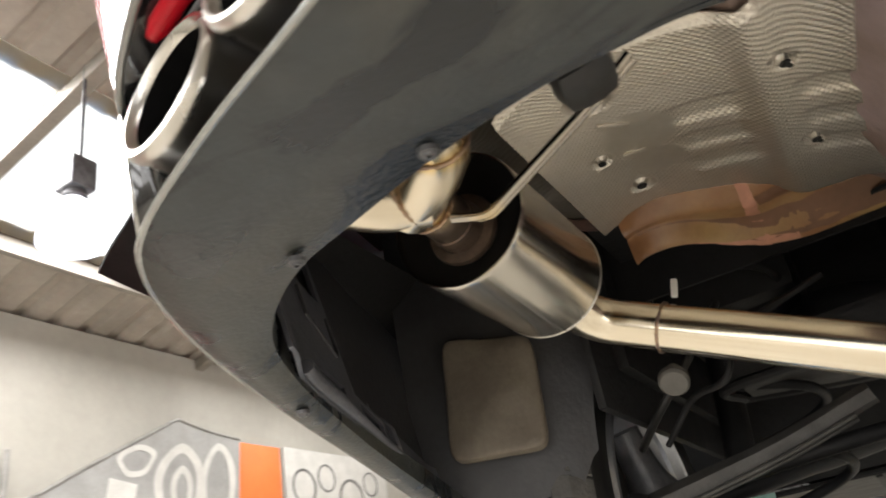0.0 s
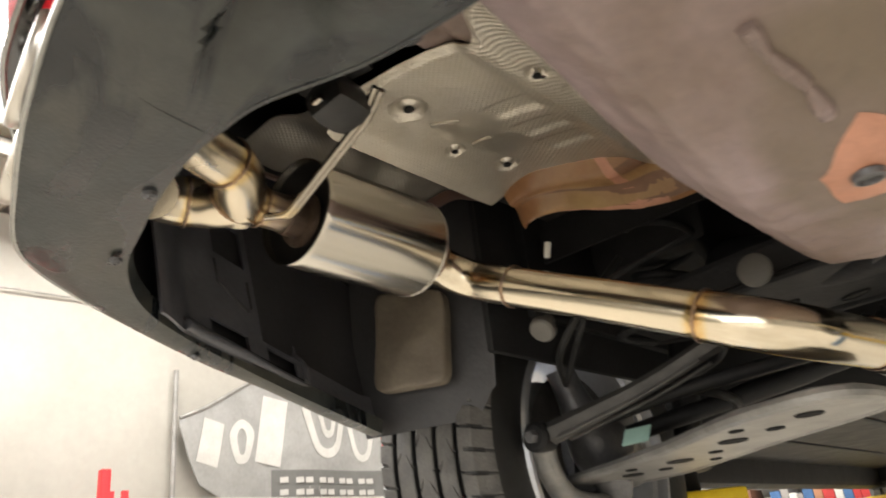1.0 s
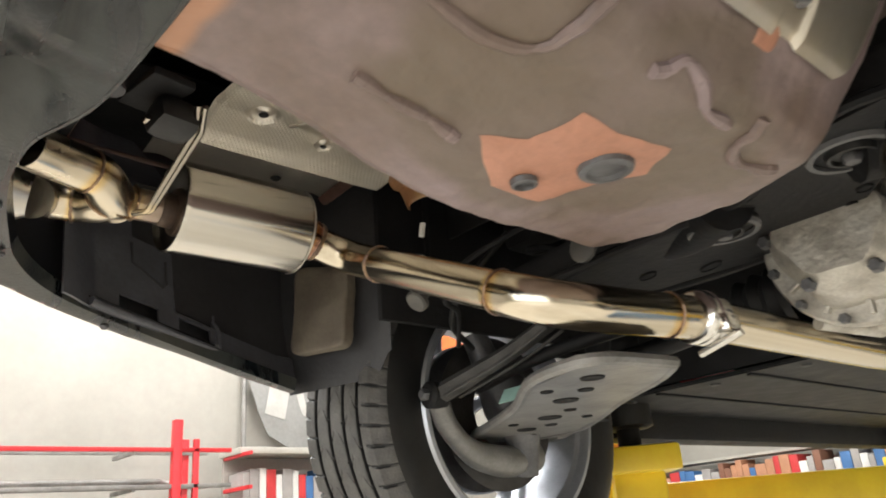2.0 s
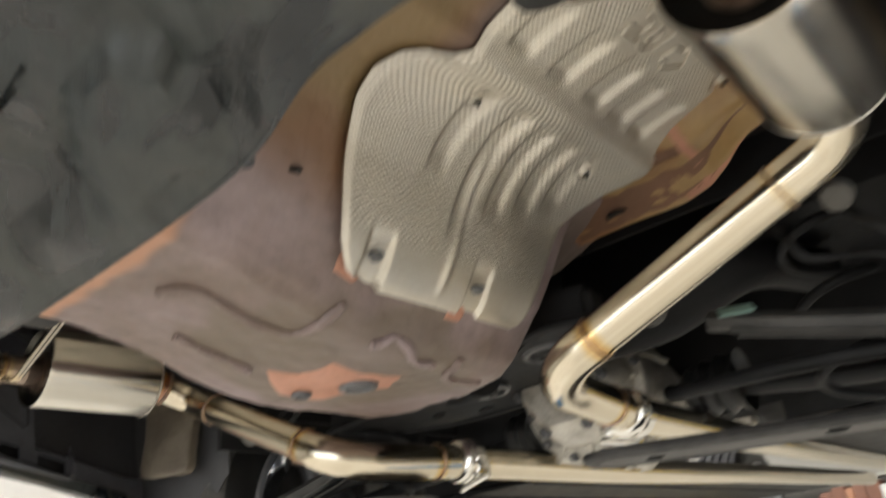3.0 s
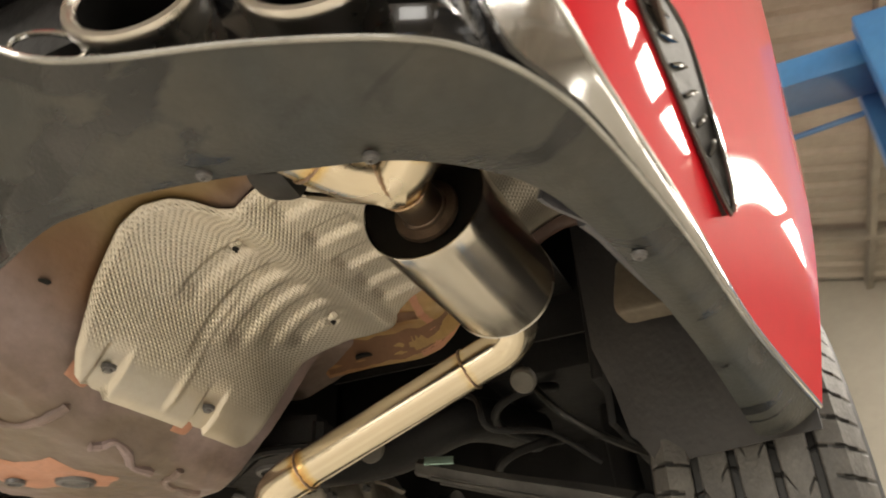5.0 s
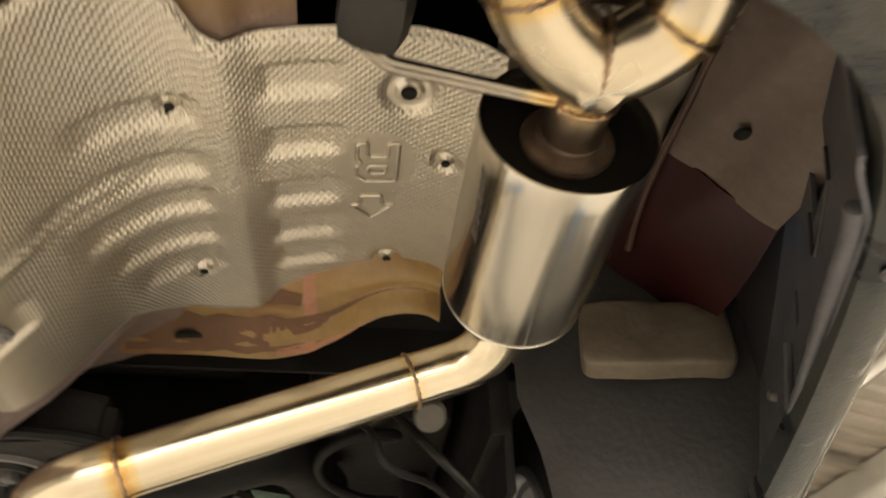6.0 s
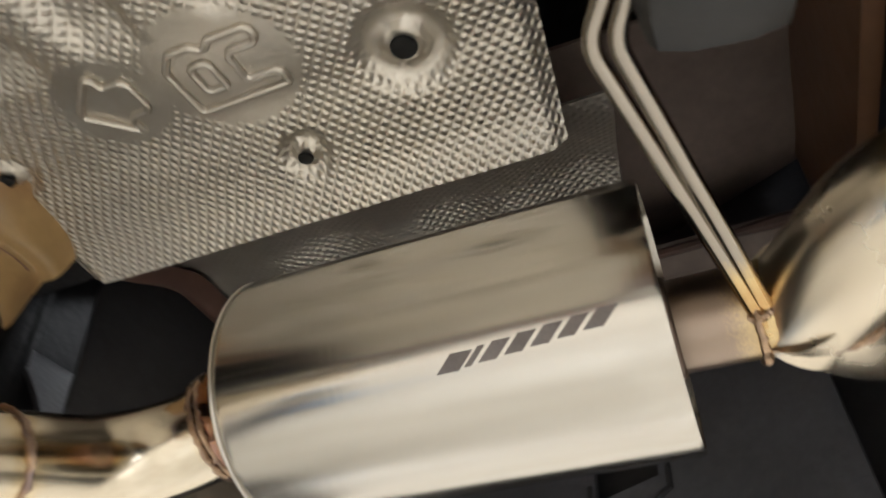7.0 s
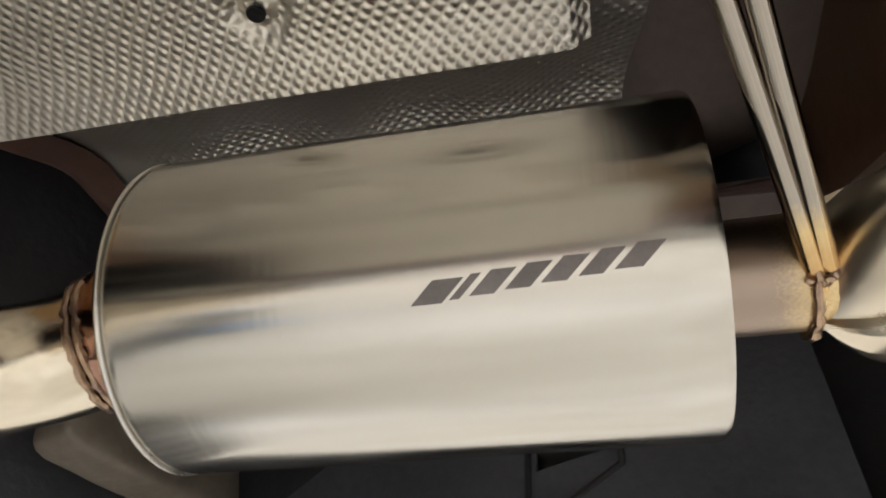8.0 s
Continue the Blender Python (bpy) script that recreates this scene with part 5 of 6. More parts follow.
for y_ax in (AX[1], AX[1] + 2.9):
    for s in (1, -1):
        wheel = part("wheel", barrel.copy(), RIM, car, "silver alloy wheel with a worn tyre")
        wheel.matrix_basis = Matrix.Translation((s * AX[0], y_ax, AX[2])) @ Matrix.Rotation(0 if s > 0 else math.pi, 4, "Z")
        part("tyre", TYRE, RUBBER, wheel, "road tyre with dusty tread, blacker grooves and sidewalls")
        for k in range(5):
            own = bmesh.new()
            for off in (-.16, .16):
                a = 2 * math.pi * k / 5 + off
                line = [Vector((.085 - .02 * q, (.05 + .155 * q) * math.cos(a), (.05 + .155 * q) * math.sin(a))) for q in (0, .3, .6, 1)]
                tube(line, [.020, .015, .013, .018], 10, bm=own)
            part("spoke", own, RIM, wheel)
        part("hub", revolve([(0, .105), (.03, .104), (.06, .092), (.066, .07), (.05, .04), (0, .03)], 32, axis="X"), RIM, wheel)
        part("brake_disc", revolve([(.06, -.02), (.150, -.02), (.153, -.015), (.153, .005), (.06, .008)], 48, axis="X", closed=True), GREY_STEEL, wheel)
for s in (1, -1):
    def Q(x, y, z):
        return Vector((s * x, y, z))
    # stamped lower arm with lightening holes
    outline = [(.16, .40), (.175, .30), (.21, .272), (.31, .305), (.46, .43), (.60, .52), (.74, .60), (.80, .68), (.76, .76), (.62, .76), (.50, .68), (.36, .56), (.22, .46)]
    if s > 0:
        outline = [(.17, .40), (.165, .345), (.21, .325), (.40, .425), (.60, .54), (.78, .63), (.82, .69), (.76, .73), (.58, .64), (.38, .52), (.22, .43)]
    # the right arm is coloured darker to stand for the dim light on it
    arm_tone = LINK_STEEL if s > 0 else ARM_GREY
    own = slab([(s * x, y) for x, y in (outline if s > 0 else outline[::-1])], 1.700, 1.716, .004)
    arm = part("lower_arm", own, arm_tone, car, "stamped lower suspension arm with holes")
    for x, y, r in ((.24, .34, .014), (.30, .40, .010), (.37, .44, .017), (.43, .52, .009), (.33, .355, .008), (.50, .55, .018), (.56, .62, .010), (.62, .62, .016), (.68, .69, .013), (.47, .61, .008), (.58, .545, .008)) if s < 0 else ((.24, .385, .010), (.44, .485, .012), (.62, .60, .011), (.74, .67, .013)):
        part("arm_hole", revolve([(0, .0006), (r * .9, .0005), (r * 1.08, -.0012), (r * 1.15, .001)], 18, (s * x, y, 1.699), "Z"), HOLE_SHADE, arm)
    rim_ = smooth_line([Q(x, y, 1.706) for x, y in outline + outline[:1]], 120)
    part("arm_flange", tube(rim_, .008, 8), arm_tone, arm)
    # dark spring and links over it
    rise = 1 if s > 0 else 0
    line_ = smooth_line([Q(.36 - .03 * rise, .455, 1.835 + .035 * rise), Q(.47, .462, 1.805 + .024 * rise), Q(.58, .462, 1.782 + .016 * rise), Q(.665, .462, 1.766 + .006 * rise)], 24)
    link = part("link_arm", tube(line_, [.014 + .004 * step(10, 22, k) for k in range(24)], 6), LINK_STEEL, car, "dark grey forged suspension link", 20)
    for off in (-.013, .013):
        part("link_edge", tube([p + Vector((0, off * .4, -.012 - abs(off) * .3)) + Vector((0, off, 0)) for p in line_[2:22]], .003, 8), LINK_STEEL, link)
    part("link_bush", revolve([(0, -.022), (.018, -.022), (.024, -.016), (.024, .016), (.018, .022), (0, .022)], 24, tuple(Q(.678, .458, 1.764)), "Y"), BLACK_STEEL, car)
    part("link_bolt", revolve([(0, -.012), (.008, -.012), (.011, -.008), (.011, .0)], 6, tuple(Q(.678, .436, 1.764)), "Y"), GREY_STEEL, car)
    knuckle = part("knuckle", tube(smooth_line([Q(.715, .60, 1.90), Q(.705, .63, 1.82), Q(.70, .67, 1.76), Q(.705, .70, 1.69), Q(.72, .71, 1.63)], 24), [.026 + .030 * math.exp(-((k - 12) / 5) ** 2) for k in range(24)], 16), GREY_STEEL, car, "grey cast wheel knuckle")
    part("hub_bolts", revolve([(0, -.02), (.030, -.02), (.036, -.014), (.052, -.010), (.056, .0)], 30, tuple(Q(.695, .68, 1.755)), "X"), ARM_GREY, knuckle)
    part("caliper", box((.075, .070, .150), tuple(Q(.755, .835, 1.775)), .018, (14, 0, 0)), ARM_GREY, car, "grey brake caliper")
    part("knuckle_ear", tube(smooth_line([Q(.685, .47, 1.755), Q(.70, .50, 1.715), Q(.715, .57, 1.670), Q(.72, .66, 1.655), Q(.72, .74, 1.665)], 24), [.020 + .010 * step(6, 16, k) for k in range(24)], 14), ARM_GREY, car, "curved grey knuckle arm")
    part("dust_shield", revolve([(.07, 0), (.148, 0), (.154, .006), (.148, .01), (.07, .01)], 40, tuple(Q(.755, .68, 1.755)), "X", True), LINK_STEEL, car)
    coil = [Q(.47 + .055 * math.cos(a), .60 + .055 * math.sin(a), 1.73 + .030 * a / 2) for a in [i * .25 for i in range(110)]]
    part("coil_spring", tube(coil, .0075, 10), BLACK_STEEL, car)
    part("damper", tube([Q(.60, .80, 1.72), Q(.57, .84, 2.0), Q(.56, .86, 2.3)], [.026, .026, .018], 18), BLACK_STEEL, car, "black damper")
    part("toe_link", tube(smooth_line([Q(.24, .52, 1.80), Q(.45, .50, 1.79), Q(.66, .55, 1.78)], 16), .011, 12), BLACK_STEEL, car)
    part("brake_hose", tube(smooth_line([Q(.50, .50, 2.02), Q(.56, .44, 1.93), Q(.62, .46, 1.88), Q(.68, .56, 1.86)], 40), .006, 8), RUBBER_BLK, car)
    part("cable", tube(smooth_line([Q(.36, .44, 1.99), Q(.47, .36, 1.93), Q(.50, .34, 1.875), Q(.56, .42, 1.88), Q(.62, .47, 1.84)], 50), .0045, 8), BLACK_STEEL, car)
    if s < 0:
        part("hose_clip", box((.008, .007, .024), tuple(Q(.520, .320, 1.996)), .002, (0, 15, 0)), WHITE, car, "white plastic hose clip")
    part("tape_tag", box((.045, .002, .030), tuple(Q(.537, .503, 1.742) if s < 0 else Q(.376, .434, 1.869)), .0006, (-35, 0, 0) if s < 0 else (-55, 0, 24)), MINT, car, "mint green paper tag")
    part("bung", revolve([(0, -.003), (.018, -.003), (.022, 0), (.022, .006)], 24, tuple(Q(.273, .403, 1.896)), "Y"), BUNG, car, "pale plastic bung")
    own = revolve([(0, -.004), (.016, -.005), (.019, -.002), (.0195, .006), (.010, .008), (.009, .03)], 24, (0, 0, 0), "Y")
    bmesh.ops.transform(own, matrix=Matrix.Translation(Q(.548, .362, 1.942) if s > 0 else Q(.558, .33, 1.887)) @ Matrix.Rotation(radians(42), 4, "X") @ Matrix.Rotation(radians(-20 * s), 4, "Y"), verts=own.verts)
    part("actuator_cap", own, BUNG, car, "pale round actuator cap")
    part("subframe_leg", tube(smooth_line([Q(.08, .46, 1.905), Q(.22, .56, 1.93), Q(.36, .60, 1.98), Q(.42, .80, 2.0)], 24), [.04] * 24, 14), BLACK_STEEL, car, "black subframe tube")
    own = tube(smooth_line([Q(.10, .80, 1.86), Q(.35, .76, 1.82), Q(.70, .69, 1.77)], 20), [.016] * 8 + [.018] * 4 + [.016] * 8, 14)
    part("drive_shaft", own, BLACK_STEEL, car)
    part("gaiter", revolve([(.03, -.06), (.045, -.045), (.036, -.03), (.05, -.015), (.040, 0), (.054, .015), (.044, .03), (.056, .05)], 28, tuple(Q(.20, .79, 1.85)), "X"), RUBBER_BLK, car)
    part("sill", box((.09, 2.1, .17), tuple(Q(.875, 2.10, 1.805)), .02), BLACK_STEEL, car, "dark side sill")
    part("undertray", slab([(s * x, y) for x, y in ([(.24, 1.05), (.84, 1.05), (.84, 3.2), (.24, 3.2)] if s > 0 else [(.24, 3.2), (.84, 3.2), (.84, 1.05), (.24, 1.05)])], 1.790, 1.80, .003), BLACK_STEEL, car, "flat dark grey underbody tray")
    for x_, y0_, y1_ in ((.40, 1.06, 3.18), (.62, 1.06, 3.18)):
        part("tray_rib", box((.012, y1_ - y0_, .006), tuple(Q(x_, (y0_ + y1_) / 2, 1.788)), .002), BLACK_STEEL, car)
    for x_ in (.30, .50, .72):
        part("tray_clip", revolve([(0, -.004), (.010, -.003), (.013, .001)], 14, tuple(Q(x_, 1.10, 1.789)), "Z"), RUBBER_BLK, car)
    # added black sheet that stands in for the shade above the axle
    part("inner_shade_sheet", box((.62, .30, .02), tuple(Q(.52, .62, 2.30)), .004), BLACK_STEEL, car)
part("fuel_tank", box((1.16, .62, .50), (0, 1.40, 2.09), .05), BLACK_STEEL, car, "black fuel tank")
for s in (1, -1):
    part("inner_arch_wall", box((.02, .70, .42), (s * .64, .78, 2.16), .004), BLACK_STEEL, car)
    part("rail_block", box((.22, .50, .20), (s * .50, .85, 2.14), .02), BLACK_STEEL, car)
# bushes and the cross beam
ring = [(-.52, .60), (-.34, .70), (-.18, .712), (.003, .668), (.085, .56), (.145, .41), (.20, .42), (.205, .36), (.155, .335), (.09, .345), (-.055, .455), (-.16, .462), (-.30, .47), (-.52, .50)]
own = slab(ring[::-1], 1.895, 1.955, .012)
beam = part("cross_beam", own, BLACK_STEEL, car, "black stamped subframe cross member")
part("beam_flange", tube(smooth_line([(*q, 1.897) for q in ring + ring[:1]], 160), .007, 8), BLACK_STEEL, beam)
for x, y, rx, ry in ((-.088, .653, .030, .011), (-.22, .655, .022, .010), (.052, .56, .010, .008), (.02, .60, .007, .006), (-.30, .60, .018, .010)):
    own = revolve([(0, -.0008), (.94, -.0008), (1.0, .0004), (1.08, -.0024), (1.18, .002)], 24, (0, 0, 0), "Z")
    bmesh.ops.transform(own, matrix=Matrix.Translation((x, y, 1.894)) @ Matrix.Rotation(radians(-25), 4, "Z") @ Matrix.Diagonal((rx, ry, 1, 1)), verts=own.verts)
    part("beam_hole", own, HOLE_SHADE, beam)
for x, y, z in ((.085, .438, 1.905), (-.115, .510, 1.898)):
    part("bush", revolve([(0, -.016), (.008, -.016), (.012, -.013), (.020, -.013), (.022, -.018), (.026, -.018), (.028, -.010), (.040, -.008), (.043, -.014), (.047, -.014), (.049, .03)], 36, (x, y, z), "Z"), RUBBER_BLK, beam, "black rubber mounting bush")
    part("bush_ring", revolve([(.040, -.0155), (.047, -.0155), (.049, -.010), (.040, -.010)], 36, (x, y, z), "Z", True), GREY_STEEL, beam)
    part("bush_bolt", revolve([(0, -.024), (.009, -.024), (.011, -.021), (.011, -.014)], 6, (x, y, z), "Z"), GREY_STEEL, beam)
# differential
own = revolve([(0, .60), (.07, .60), (.085, .62), (.10, .66), (.112, .72), (.12, .80), (.11, .90), (.085, .96), (.06, 1.02), (.05, 1.12), (0, 1.12)], 40, (-.02, 0, 1.885), "Y")
for q in own.verts:
    a = math.atan2(q.co.z - 1.885, q.co.x + .02)
    k = 1 + .05 * math.cos(6 * a) + .04 * noise.noise(q.co * 18)
    q.co.x, q.co.z = -.02 + (q.co.x + .02) * k, 1.885 + (q.co.z - 1.885) * k
diff = part("differential", own, ALU, car, "rough cast aluminium differential housing")
for k in range(9):
    a = radians(150 + 30 * k)
    part("housing_rib", box((.008, .20, .022), (-.02 + .108 * math.cos(a), .78, 1.885 + .108 * math.sin(a)), .003, (0, math.degrees(-a) + 90, 0)), ALU, diff)
for k in range(6):
    a = radians(60 * k)
    part("housing_bolt", revolve([(0, -.01), (.008, -.01), (.01, -.006), (.01, .004)], 6, (-.02 + .088 * math.cos(a), .612, 1.885 + .088 * math.sin(a)), "Y"), GREY_STEEL, diff)
part("cover_flange", revolve([(.09, .690), (.128, .690), (.132, .695), (.132, .706), (.128, .711), (.09, .711)], 40, (-.02, 0, 1.885), "Y", True), ALU, diff)
for k in range(12):
    a = radians(30 * k + 12)
    part("flange_bolt", revolve([(0, -.012), (.006, -.012), (.008, -.009), (.008, .0)], 6, (-.02 + .122 * math.cos(a), .690, 1.885 + .122 * math.sin(a)), "Y"), GREY_STEEL, diff)
for x, y, z, r in ((-.095, .74, 1.815, .020), (.060, .76, 1.800, .016), (.01, .83, 1.768, .022), (-.06, .90, 1.785, .015)):
    part("boss", revolve([(0, -.030), (r * .55, -.030), (r * .6, -.024), (r * .9, -.024), (r, -.018), (r * 1.1, .02)], 22, (x, y, z), "Z"), ALU, diff)
for x0, y0, x1, y1 in ((-.10, .70, -.02, .93), (.07, .70, .0, .92), (-.09, .80, .06, .82)):
    part("casting_web", tube([Vector((x0, y0, 1.775)), Vector(((x0 + x1) / 2, (y0 + y1) / 2, 1.768)), Vector((x1, y1, 1.790))], [.010, .012, .008], 10), ALU, diff)
part("diff_bracket", box((.20, .05, .05), (.03, 1.16, 1.85), .012), ALU, diff)
part("tunnel_plate", slab([(-.24, 1.2), (.24, 1.2), (.24, 3.4), (-.24, 3.4)], 1.90, 1.91, .003), BLACK_STEEL, car)

# ---------------------------------------------------------------- the lift
for s in (-1, 1):
    lift = thing("lift_post", (s * 1.55, 1.95, 0), "blue lift post with yellow swing arms under the car", "vehicle lift", "two-post lift")
    for y_ in (2.115, 1.785):
        part("flange", box((.32, .07, 3.58), (s * 1.60, y_, 1.79), .008), BLUE, lift, "blue steel column flange")
    part("web", box((.06, .26, 3.58), (s * 1.735, 1.95, 1.79), .004), BLUE, lift, "blue steel column web")
    part("base_plate", box((.50, .60, .02), (s * 1.60, 1.95, .01), .003), BLUE, lift)
    part("carriage", box((.22, .22, .70), (s * 1.56, 1.95, 1.70), .015), YELLOW, lift, "yellow carriage")
    for y1, x1 in ((1.15, .78), (3.05, .78)):
        a, b = Vector((s * 1.52, 1.95 + (-.1 if y1 < 2 else .1), 1.575)), Vector((s * x1, y1, 1.575))
        d = b - a
        ang = math.degrees(math.atan2(d.y, d.x))
        arm = part("swing_arm", box((d.length, .15, .15), tuple((a + b) / 2), .012, (0, 0, ang)), YELLOW, lift, "yellow steel swing arm")
        part("arm_sleeve", box((d.length * .5, .12, .115), tuple(a.lerp(b, .80) + Vector((0, 0, .004))), .008, (0, 0, ang)), YELLOW, arm)
        part("pad_screw", tube([b + Vector((0, 0, -.03)), b + Vector((0, 0, .20))], .028, 20), BLACK_STEEL, arm)
        part("lift_pad", revolve([(0, .16), (.05, .16), (.062, .165), (.062, .225), (.055, .233), (0, .233)], 28, tuple(b), "Z"), RUBBER_BLK, arm)
        part("pad_cup", box((.19, .19, .06), tuple(b + Vector((0, 0, .085))), .01, (0, 0, ang)), YELLOW, arm)
top_beam = thing("lift_crossbeam", (0, 1.95, 3.38), "blue overhead beam joining the lift posts", "lift beam")
part("beam", box((3.42, .20, .12), (0, 1.95, 3.50), .01), BLUE, top_beam)
part("hydraulic_line", tube(smooth_line([(-1.45, 2.13, 3.42), (0, 2.16, 3.33), (1.45, 2.13, 3.42)], 30), .012, 8), BLUE, top_beam)

# ---------------------------------------------------------------- along the west wall
rack = thing("pipe_rack", (-5.2, 1.0, 0), "red steel rack stacked with grey tube stock", "rack")
for y in (.30, 1.85):
    part("post", box((.065, .065, 2.50), (-5.3, y, 1.25), .006), RACK_RED, rack)
    part("back_post", box((.05, .05, 2.42), (-5.75, y + .25, 1.21), .004), RACK_RED, rack)
for y in (.45, 2.00):
    part("thin_post", box((.04, .04, 2.36), (-5.3, y, 1.18), .004), RACK_RED, rack)
for y0, z in ((.95, 2.28), (.95, 2.02), (.95, 1.78)):
    part("rail", box((.04, 3.2, .03), (-5.3, y0 - .27, z), .003), RACK_RED if z > 2.2 else RACK_GREY, rack)
    part("rail", box((.03, 3.2, .03), (-5.72, y0 - .27, z + .03), .003), RACK_GREY, rack)
    for q in range(4):
        part("shelf_arm", box((.46, .03, .03), (-5.52, -.25 + q * .9, z - .015), .003), RACK_RED if q % 2 else RACK_GREY, rack)
rng = random.Random(4)
for k in range(9):
    z = 2.02 + .04 if k < 5 else 1.78 + .04
    y = rng.uniform(.6, 1.1)
    ob = part("tube_stock", tube([(-5.65 + (k % 5) * .07, y - 1.6, z), (-5.65 + (k % 5) * .07, y + 1.15, z)], .022, 12), RACK_GREY)
    tagged(ob, "long grey steel tube lying on the rack", "steel tube", "tubes on the rack")
# cloth banner with a printed mark, shown as plain shapes
banner = thing("wall_banner", (-5.95, 3.9, 2.0), "large grey cloth banner with pale printed shapes", "banner")


def banner_pt(y, z, off=0.0):
    return (-5.93 + .03 * math.sin(y * 5) + .02 * math.sin(z * 4 + y) + off, y, z)


def banner_fn(u, v):
    y = 2.72 + 2.36 * u
    top = lerp_list([(0, 3.04), (.10, 3.14), (.66, 3.90), (.80, 3.86), (1, 3.80)], u)
    low = lerp_list([(0, 2.98), (.03, 2.75), (.08, 2.50), (.20, 2.36), (.50, 2.30), (1, 2.26)], u)
    return banner_pt(y, low + (top - low) * v)


part("cloth", sheet(banner_fn, 60, 30, .006), BANNER, banner)
part("hem", tube(smooth_line([Vector(banner_fn(k / 30, 1)) + Vector((.006, 0, 0)) for k in range(31)], 60), .014, 8), RACK_GREY, banner)


def ring_shape(cy, cz, ry, rz, w, a0=0, a1=360):
    """A flat printed loop on the cloth."""
    own = bmesh.new()
    rows = [[own.verts.new(banner_pt(cy + (ry - w * e) * math.cos(radians(a)) * (1 + .12 * math.sin(radians(3 * a))), cz + (rz - w * e) * math.sin(radians(a)) + .18 * (ry - w * e) * math.cos(radians(a)), .012)) for e in (0, 1)] for a in [a0 + (a1 - a0) * k / 48 for k in range(49)]]
    for a, b in zip(rows, rows[1:]):
        own.faces.new((a[0], b[0], b[1], a[1]))
    return own


def print_bar(y0, z0, y1, z1, w):
    """A flat printed stroke on the cloth."""
    own = bmesh.new()
    d = Vector((y1 - y0, z1 - z0)).normalized() * w / 2
    rows = [[own.verts.new(banner_pt(y0 + (y1 - y0) * k / 12 - e * d.y, z0 + (z1 - z0) * k / 12 + e * d.x, .012)) for e in (-1, 1)] for k in range(13)]
    for a, b in zip(rows, rows[1:]):
        own.faces.new((a[0], b[0], b[1], a[1]))
    return own


for y0, z0, y1, z1, w in ((2.98, 2.66, 3.06, 3.04, .22), (3.62, 2.68, 3.74, 3.30, .26)):
    part("printed_shape", print_bar(y0, z0, y1, z1, w), BANNER_ART, banner)
for cy, cz, ry, rz, w in ((3.36, 2.88, .13, .20, .08), (4.34, 3.22, .30, .46, .09), (4.36, 3.22, .14, .26, .07), (4.82, 3.24, .20, .50, .07), (3.86, 3.48, .18, .14, .05)):
    part("printed_shape", ring_shape(cy, cz, ry, rz, w), BANNER_ART, banner)
part("print_field", print_bar(3.66, 2.46, 5.04, 2.48, .34), BANNER_DARK, banner, "dark grey printed field")
for k in range(2):
    for q in range(9):
        y0 = 3.74 + q * .135 + .03 * (q % 2)
        own = print_bar(y0, 2.54 - .11 * k, y0 + .085, 2.545 - .11 * k, .05)
        for vert in own.verts:
            vert.co.x += .006
        part("printed_bar", own, BANNER_ART, banner)
post_ = part("banner_pole", tube([(-5.93, 2.70, 2.30), (-5.93, 2.70, 3.46)], .022, 12), RACK_GREY)
tagged(post_, "thin grey pole holding the banner", "pole")
poster = part("wall_poster", box((.012, .64, .60), (-5.98, 5.43, 3.50), .002), ORANGE)
tagged(poster, "orange and red poster on the wall", "poster")
part("red_field", box((.006, .46, .30), (-5.972, 5.12, 3.00)), POSTER_RED, poster)
part("dark_field", box((.006, .46, .13), (-5.972, 5.12, 2.78)), BANNER_DARK, poster)
word = bpy.data.curves.new("the_word", "FONT")
word.body, word.size, word.align_x, word.extrude = "THE", .13, "CENTER", .001
word_ob = new("printed_word", word)
word_ob.matrix_basis = Matrix.Translation((-5.965, 5.10, 2.735)) @ Matrix(((0, 0, 1, 0), (1, 0, 0, 0), (0, 1, 0, 0), (0, 0, 0, 1)))
word.materials.append(WHITE)
word_ob.parent = poster
board = part("wall_board", box((.03, 1.9, .95), (-5.97, 6.75, 3.34), .004), BANNER_ART)
tagged(board, "pale board with grey line shapes on the wall", "board")
for cy, cz, r in ((6.10, 3.40, .20), (6.50, 3.52, .16), (6.95, 3.30, .24), (7.35, 3.50, .15)):
    own = revolve([(r, 0), (r * .86, 0), (r * .86, .004), (r, .004)], 36, (-5.953, cy, cz), "X", True)
    part("line_shape", own, BANNER_DARK, board)
cable = part("wall_cable", tube(smooth_line([(-5.98, -1.2, 4.0), (-5.97, .2, 3.94), (-5.97, 1.6, 3.97), (-5.98, 2.4, 4.0)], 40), .008, 8), RACK_GREY)
tagged(cable, "thin sagging cable along the wall", "cable")
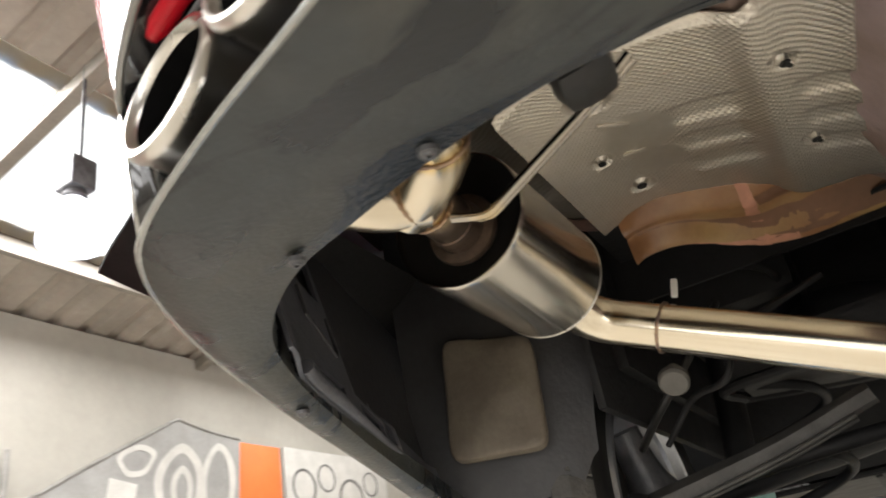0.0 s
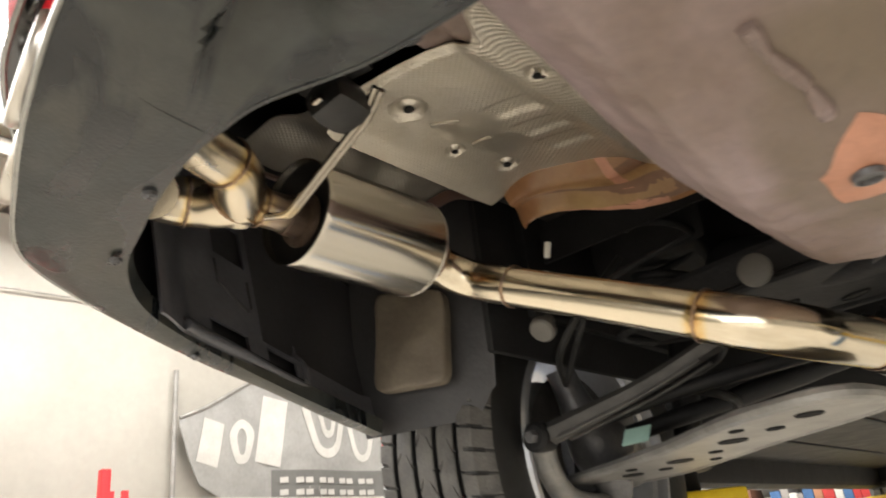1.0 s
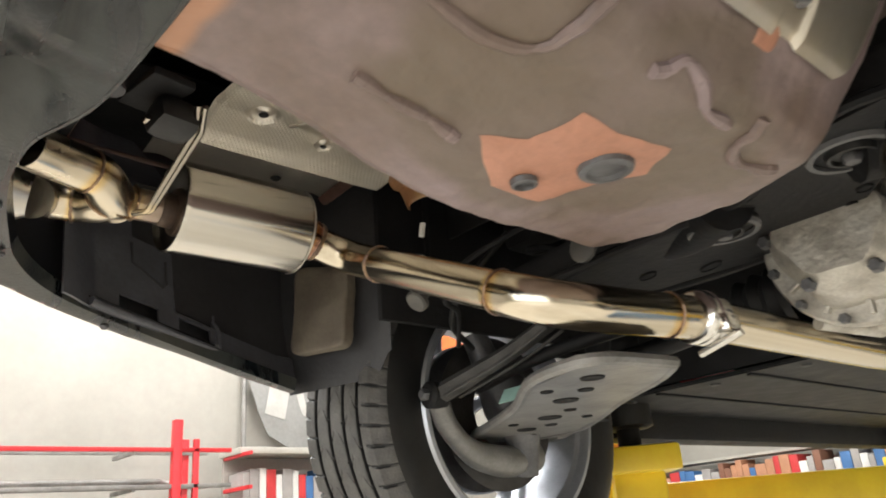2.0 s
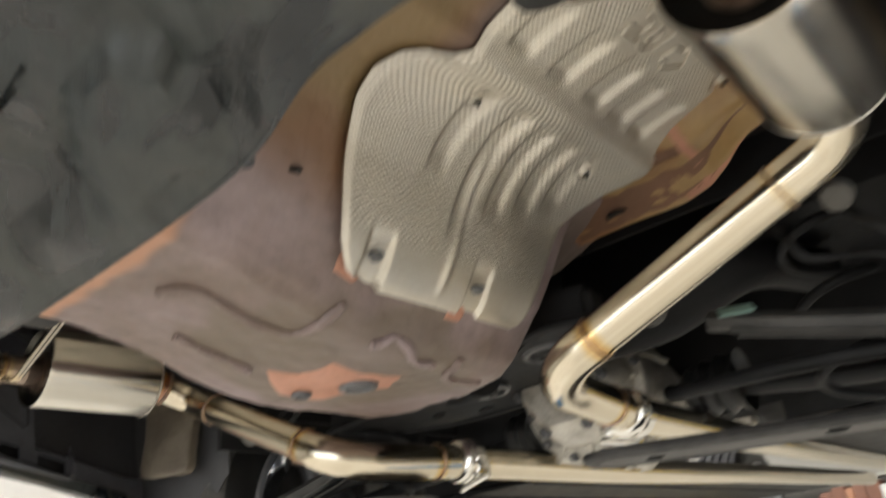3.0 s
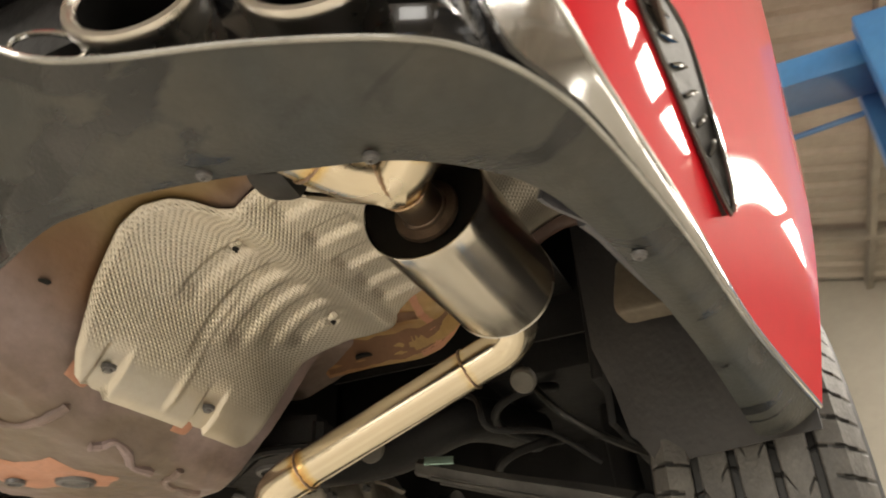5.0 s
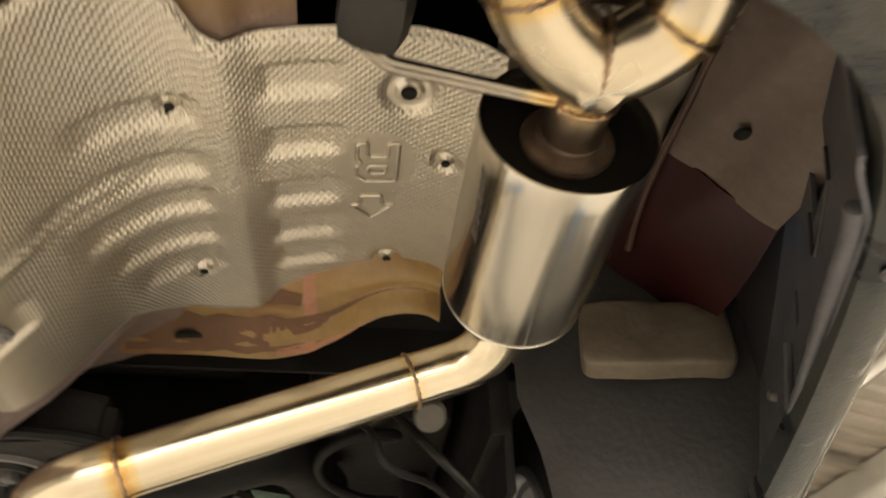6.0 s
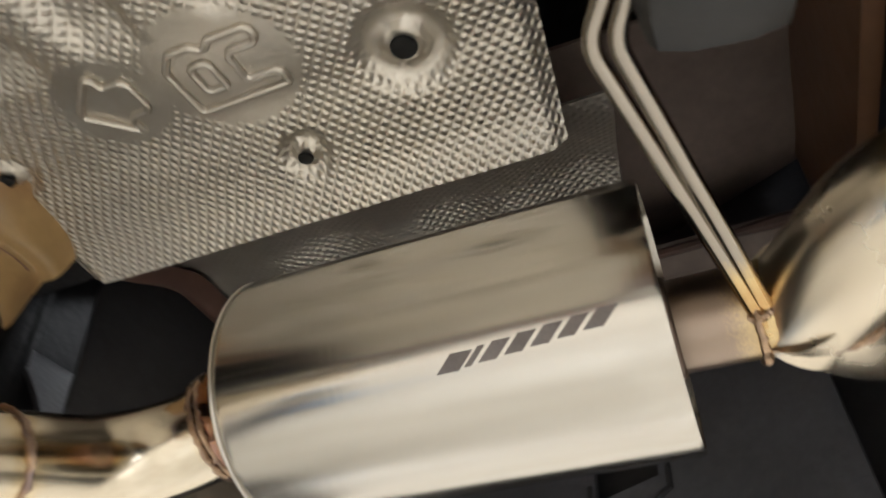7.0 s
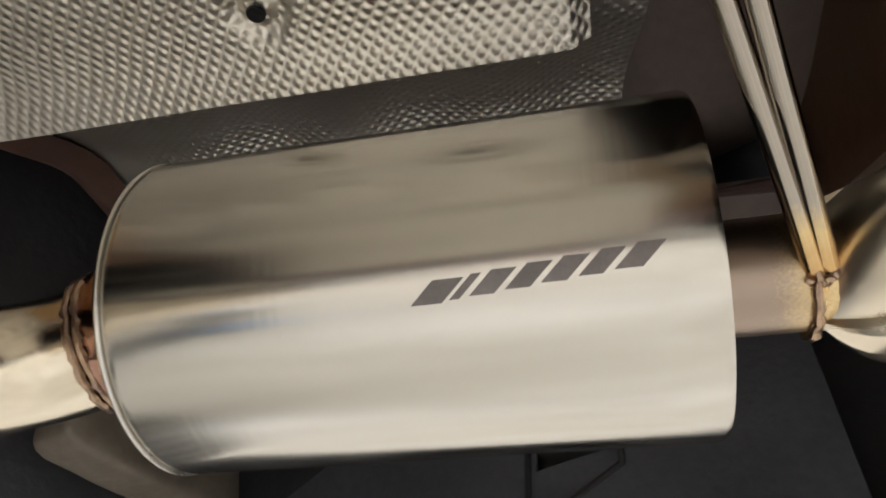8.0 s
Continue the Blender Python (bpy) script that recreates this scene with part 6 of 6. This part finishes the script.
# shelves full of folders
for nm, y0, y1, x, z0, tiers in (("binder_shelf", 2.45, 4.6, -5.62, 1.79, 2), ("parts_shelf", 6.2, 8.4, -4.9, 1.10, 2)):
    shelf = thing(nm, (x, (y0 + y1) / 2, 0), "pale grey shelf crowded with coloured folders", "shelf")
    part("carcass", box((.34, y1 - y0, z0), (x, (y0 + y1) / 2, z0 / 2), .006), CAB, shelf)
    part("top_board", box((.40, y1 - y0 + .06, .05), (x, (y0 + y1) / 2, z0 + .42 * tiers - .36 + .03), .004), CAB, shelf)
    part("back_board", box((.02, y1 - y0, .42 * tiers - .34), (x - .18, (y0 + y1) / 2, z0 + (.42 * tiers - .34) / 2), .002), CAB, shelf)
    y = y0 + .03
    while y < y1 - .08:
        w = rng.uniform(.05, .10)
        h = rng.uniform(.30, .38)
        f_ = part("folder", box((.26, w * .94, h), (x, y + w / 2, z0 + h / 2), .004), BINDERS[rng.randrange(6)])
        tagged(f_, "upright coloured folder standing on the shelf", "folder", "folders on shelves")
        y += w
# far shelf against the north wall, seen under the car
bench = thing("long_shelf", (-3.1, 8.2, 0), "long shelf with rows of small boxes", "shelf")
part("carcass", box((5.6, .5, 1.80), (-3.1, 8.28, .90), .006), CAB, bench)
part("top_board", box((5.7, .55, .04), (-3.1, 8.28, 1.82), .004), CAB, bench)
part("upper_board", box((5.7, .40, .03), (-3.1, 8.34, 2.12), .004), CAB, bench)
x = -5.85
while x < -.40:
    w, h = rng.uniform(.06, .15), rng.uniform(.12, .24)
    f_ = part("parts_box", box((w * .95, .34, h), (x + w / 2, 8.22, 1.84 + h / 2), .005), BINDERS[rng.randrange(6)])
    tagged(f_, "small coloured parts box on the long shelf", "box", "boxes on the long shelf")
    x += w
# hanging high-bay lamp
hb = thing("high_bay_lamp", (-3.67, 1.63, 3.80), "lit white dome high-bay lamp hanging from the roof", "ceiling lamp")
part("dome", revolve([(.178, 0), (.176, .045), (.165, .115), (.138, .19), (.098, .25), (.06, .285), (.0, .295)], 40, (-3.67, 1.61, 3.87), "Z"), DOME, hb, "glowing white dome")
part("ballast", box((.16, .16, .20), (-3.67, 1.61, 4.31), .02), GREY_STEEL, hb)
part("collar", revolve([(.06, .28), (.07, .30), (.05, .35), (.0, .35)], 24, (-3.67, 1.61, 3.87), "Z"), GREY_STEEL, hb)
part("drop_rod", tube([(-3.67, 1.63, 4.30), (-3.67, 1.63, roof_z(3.67))], .012, 10), GREY_STEEL, hb)
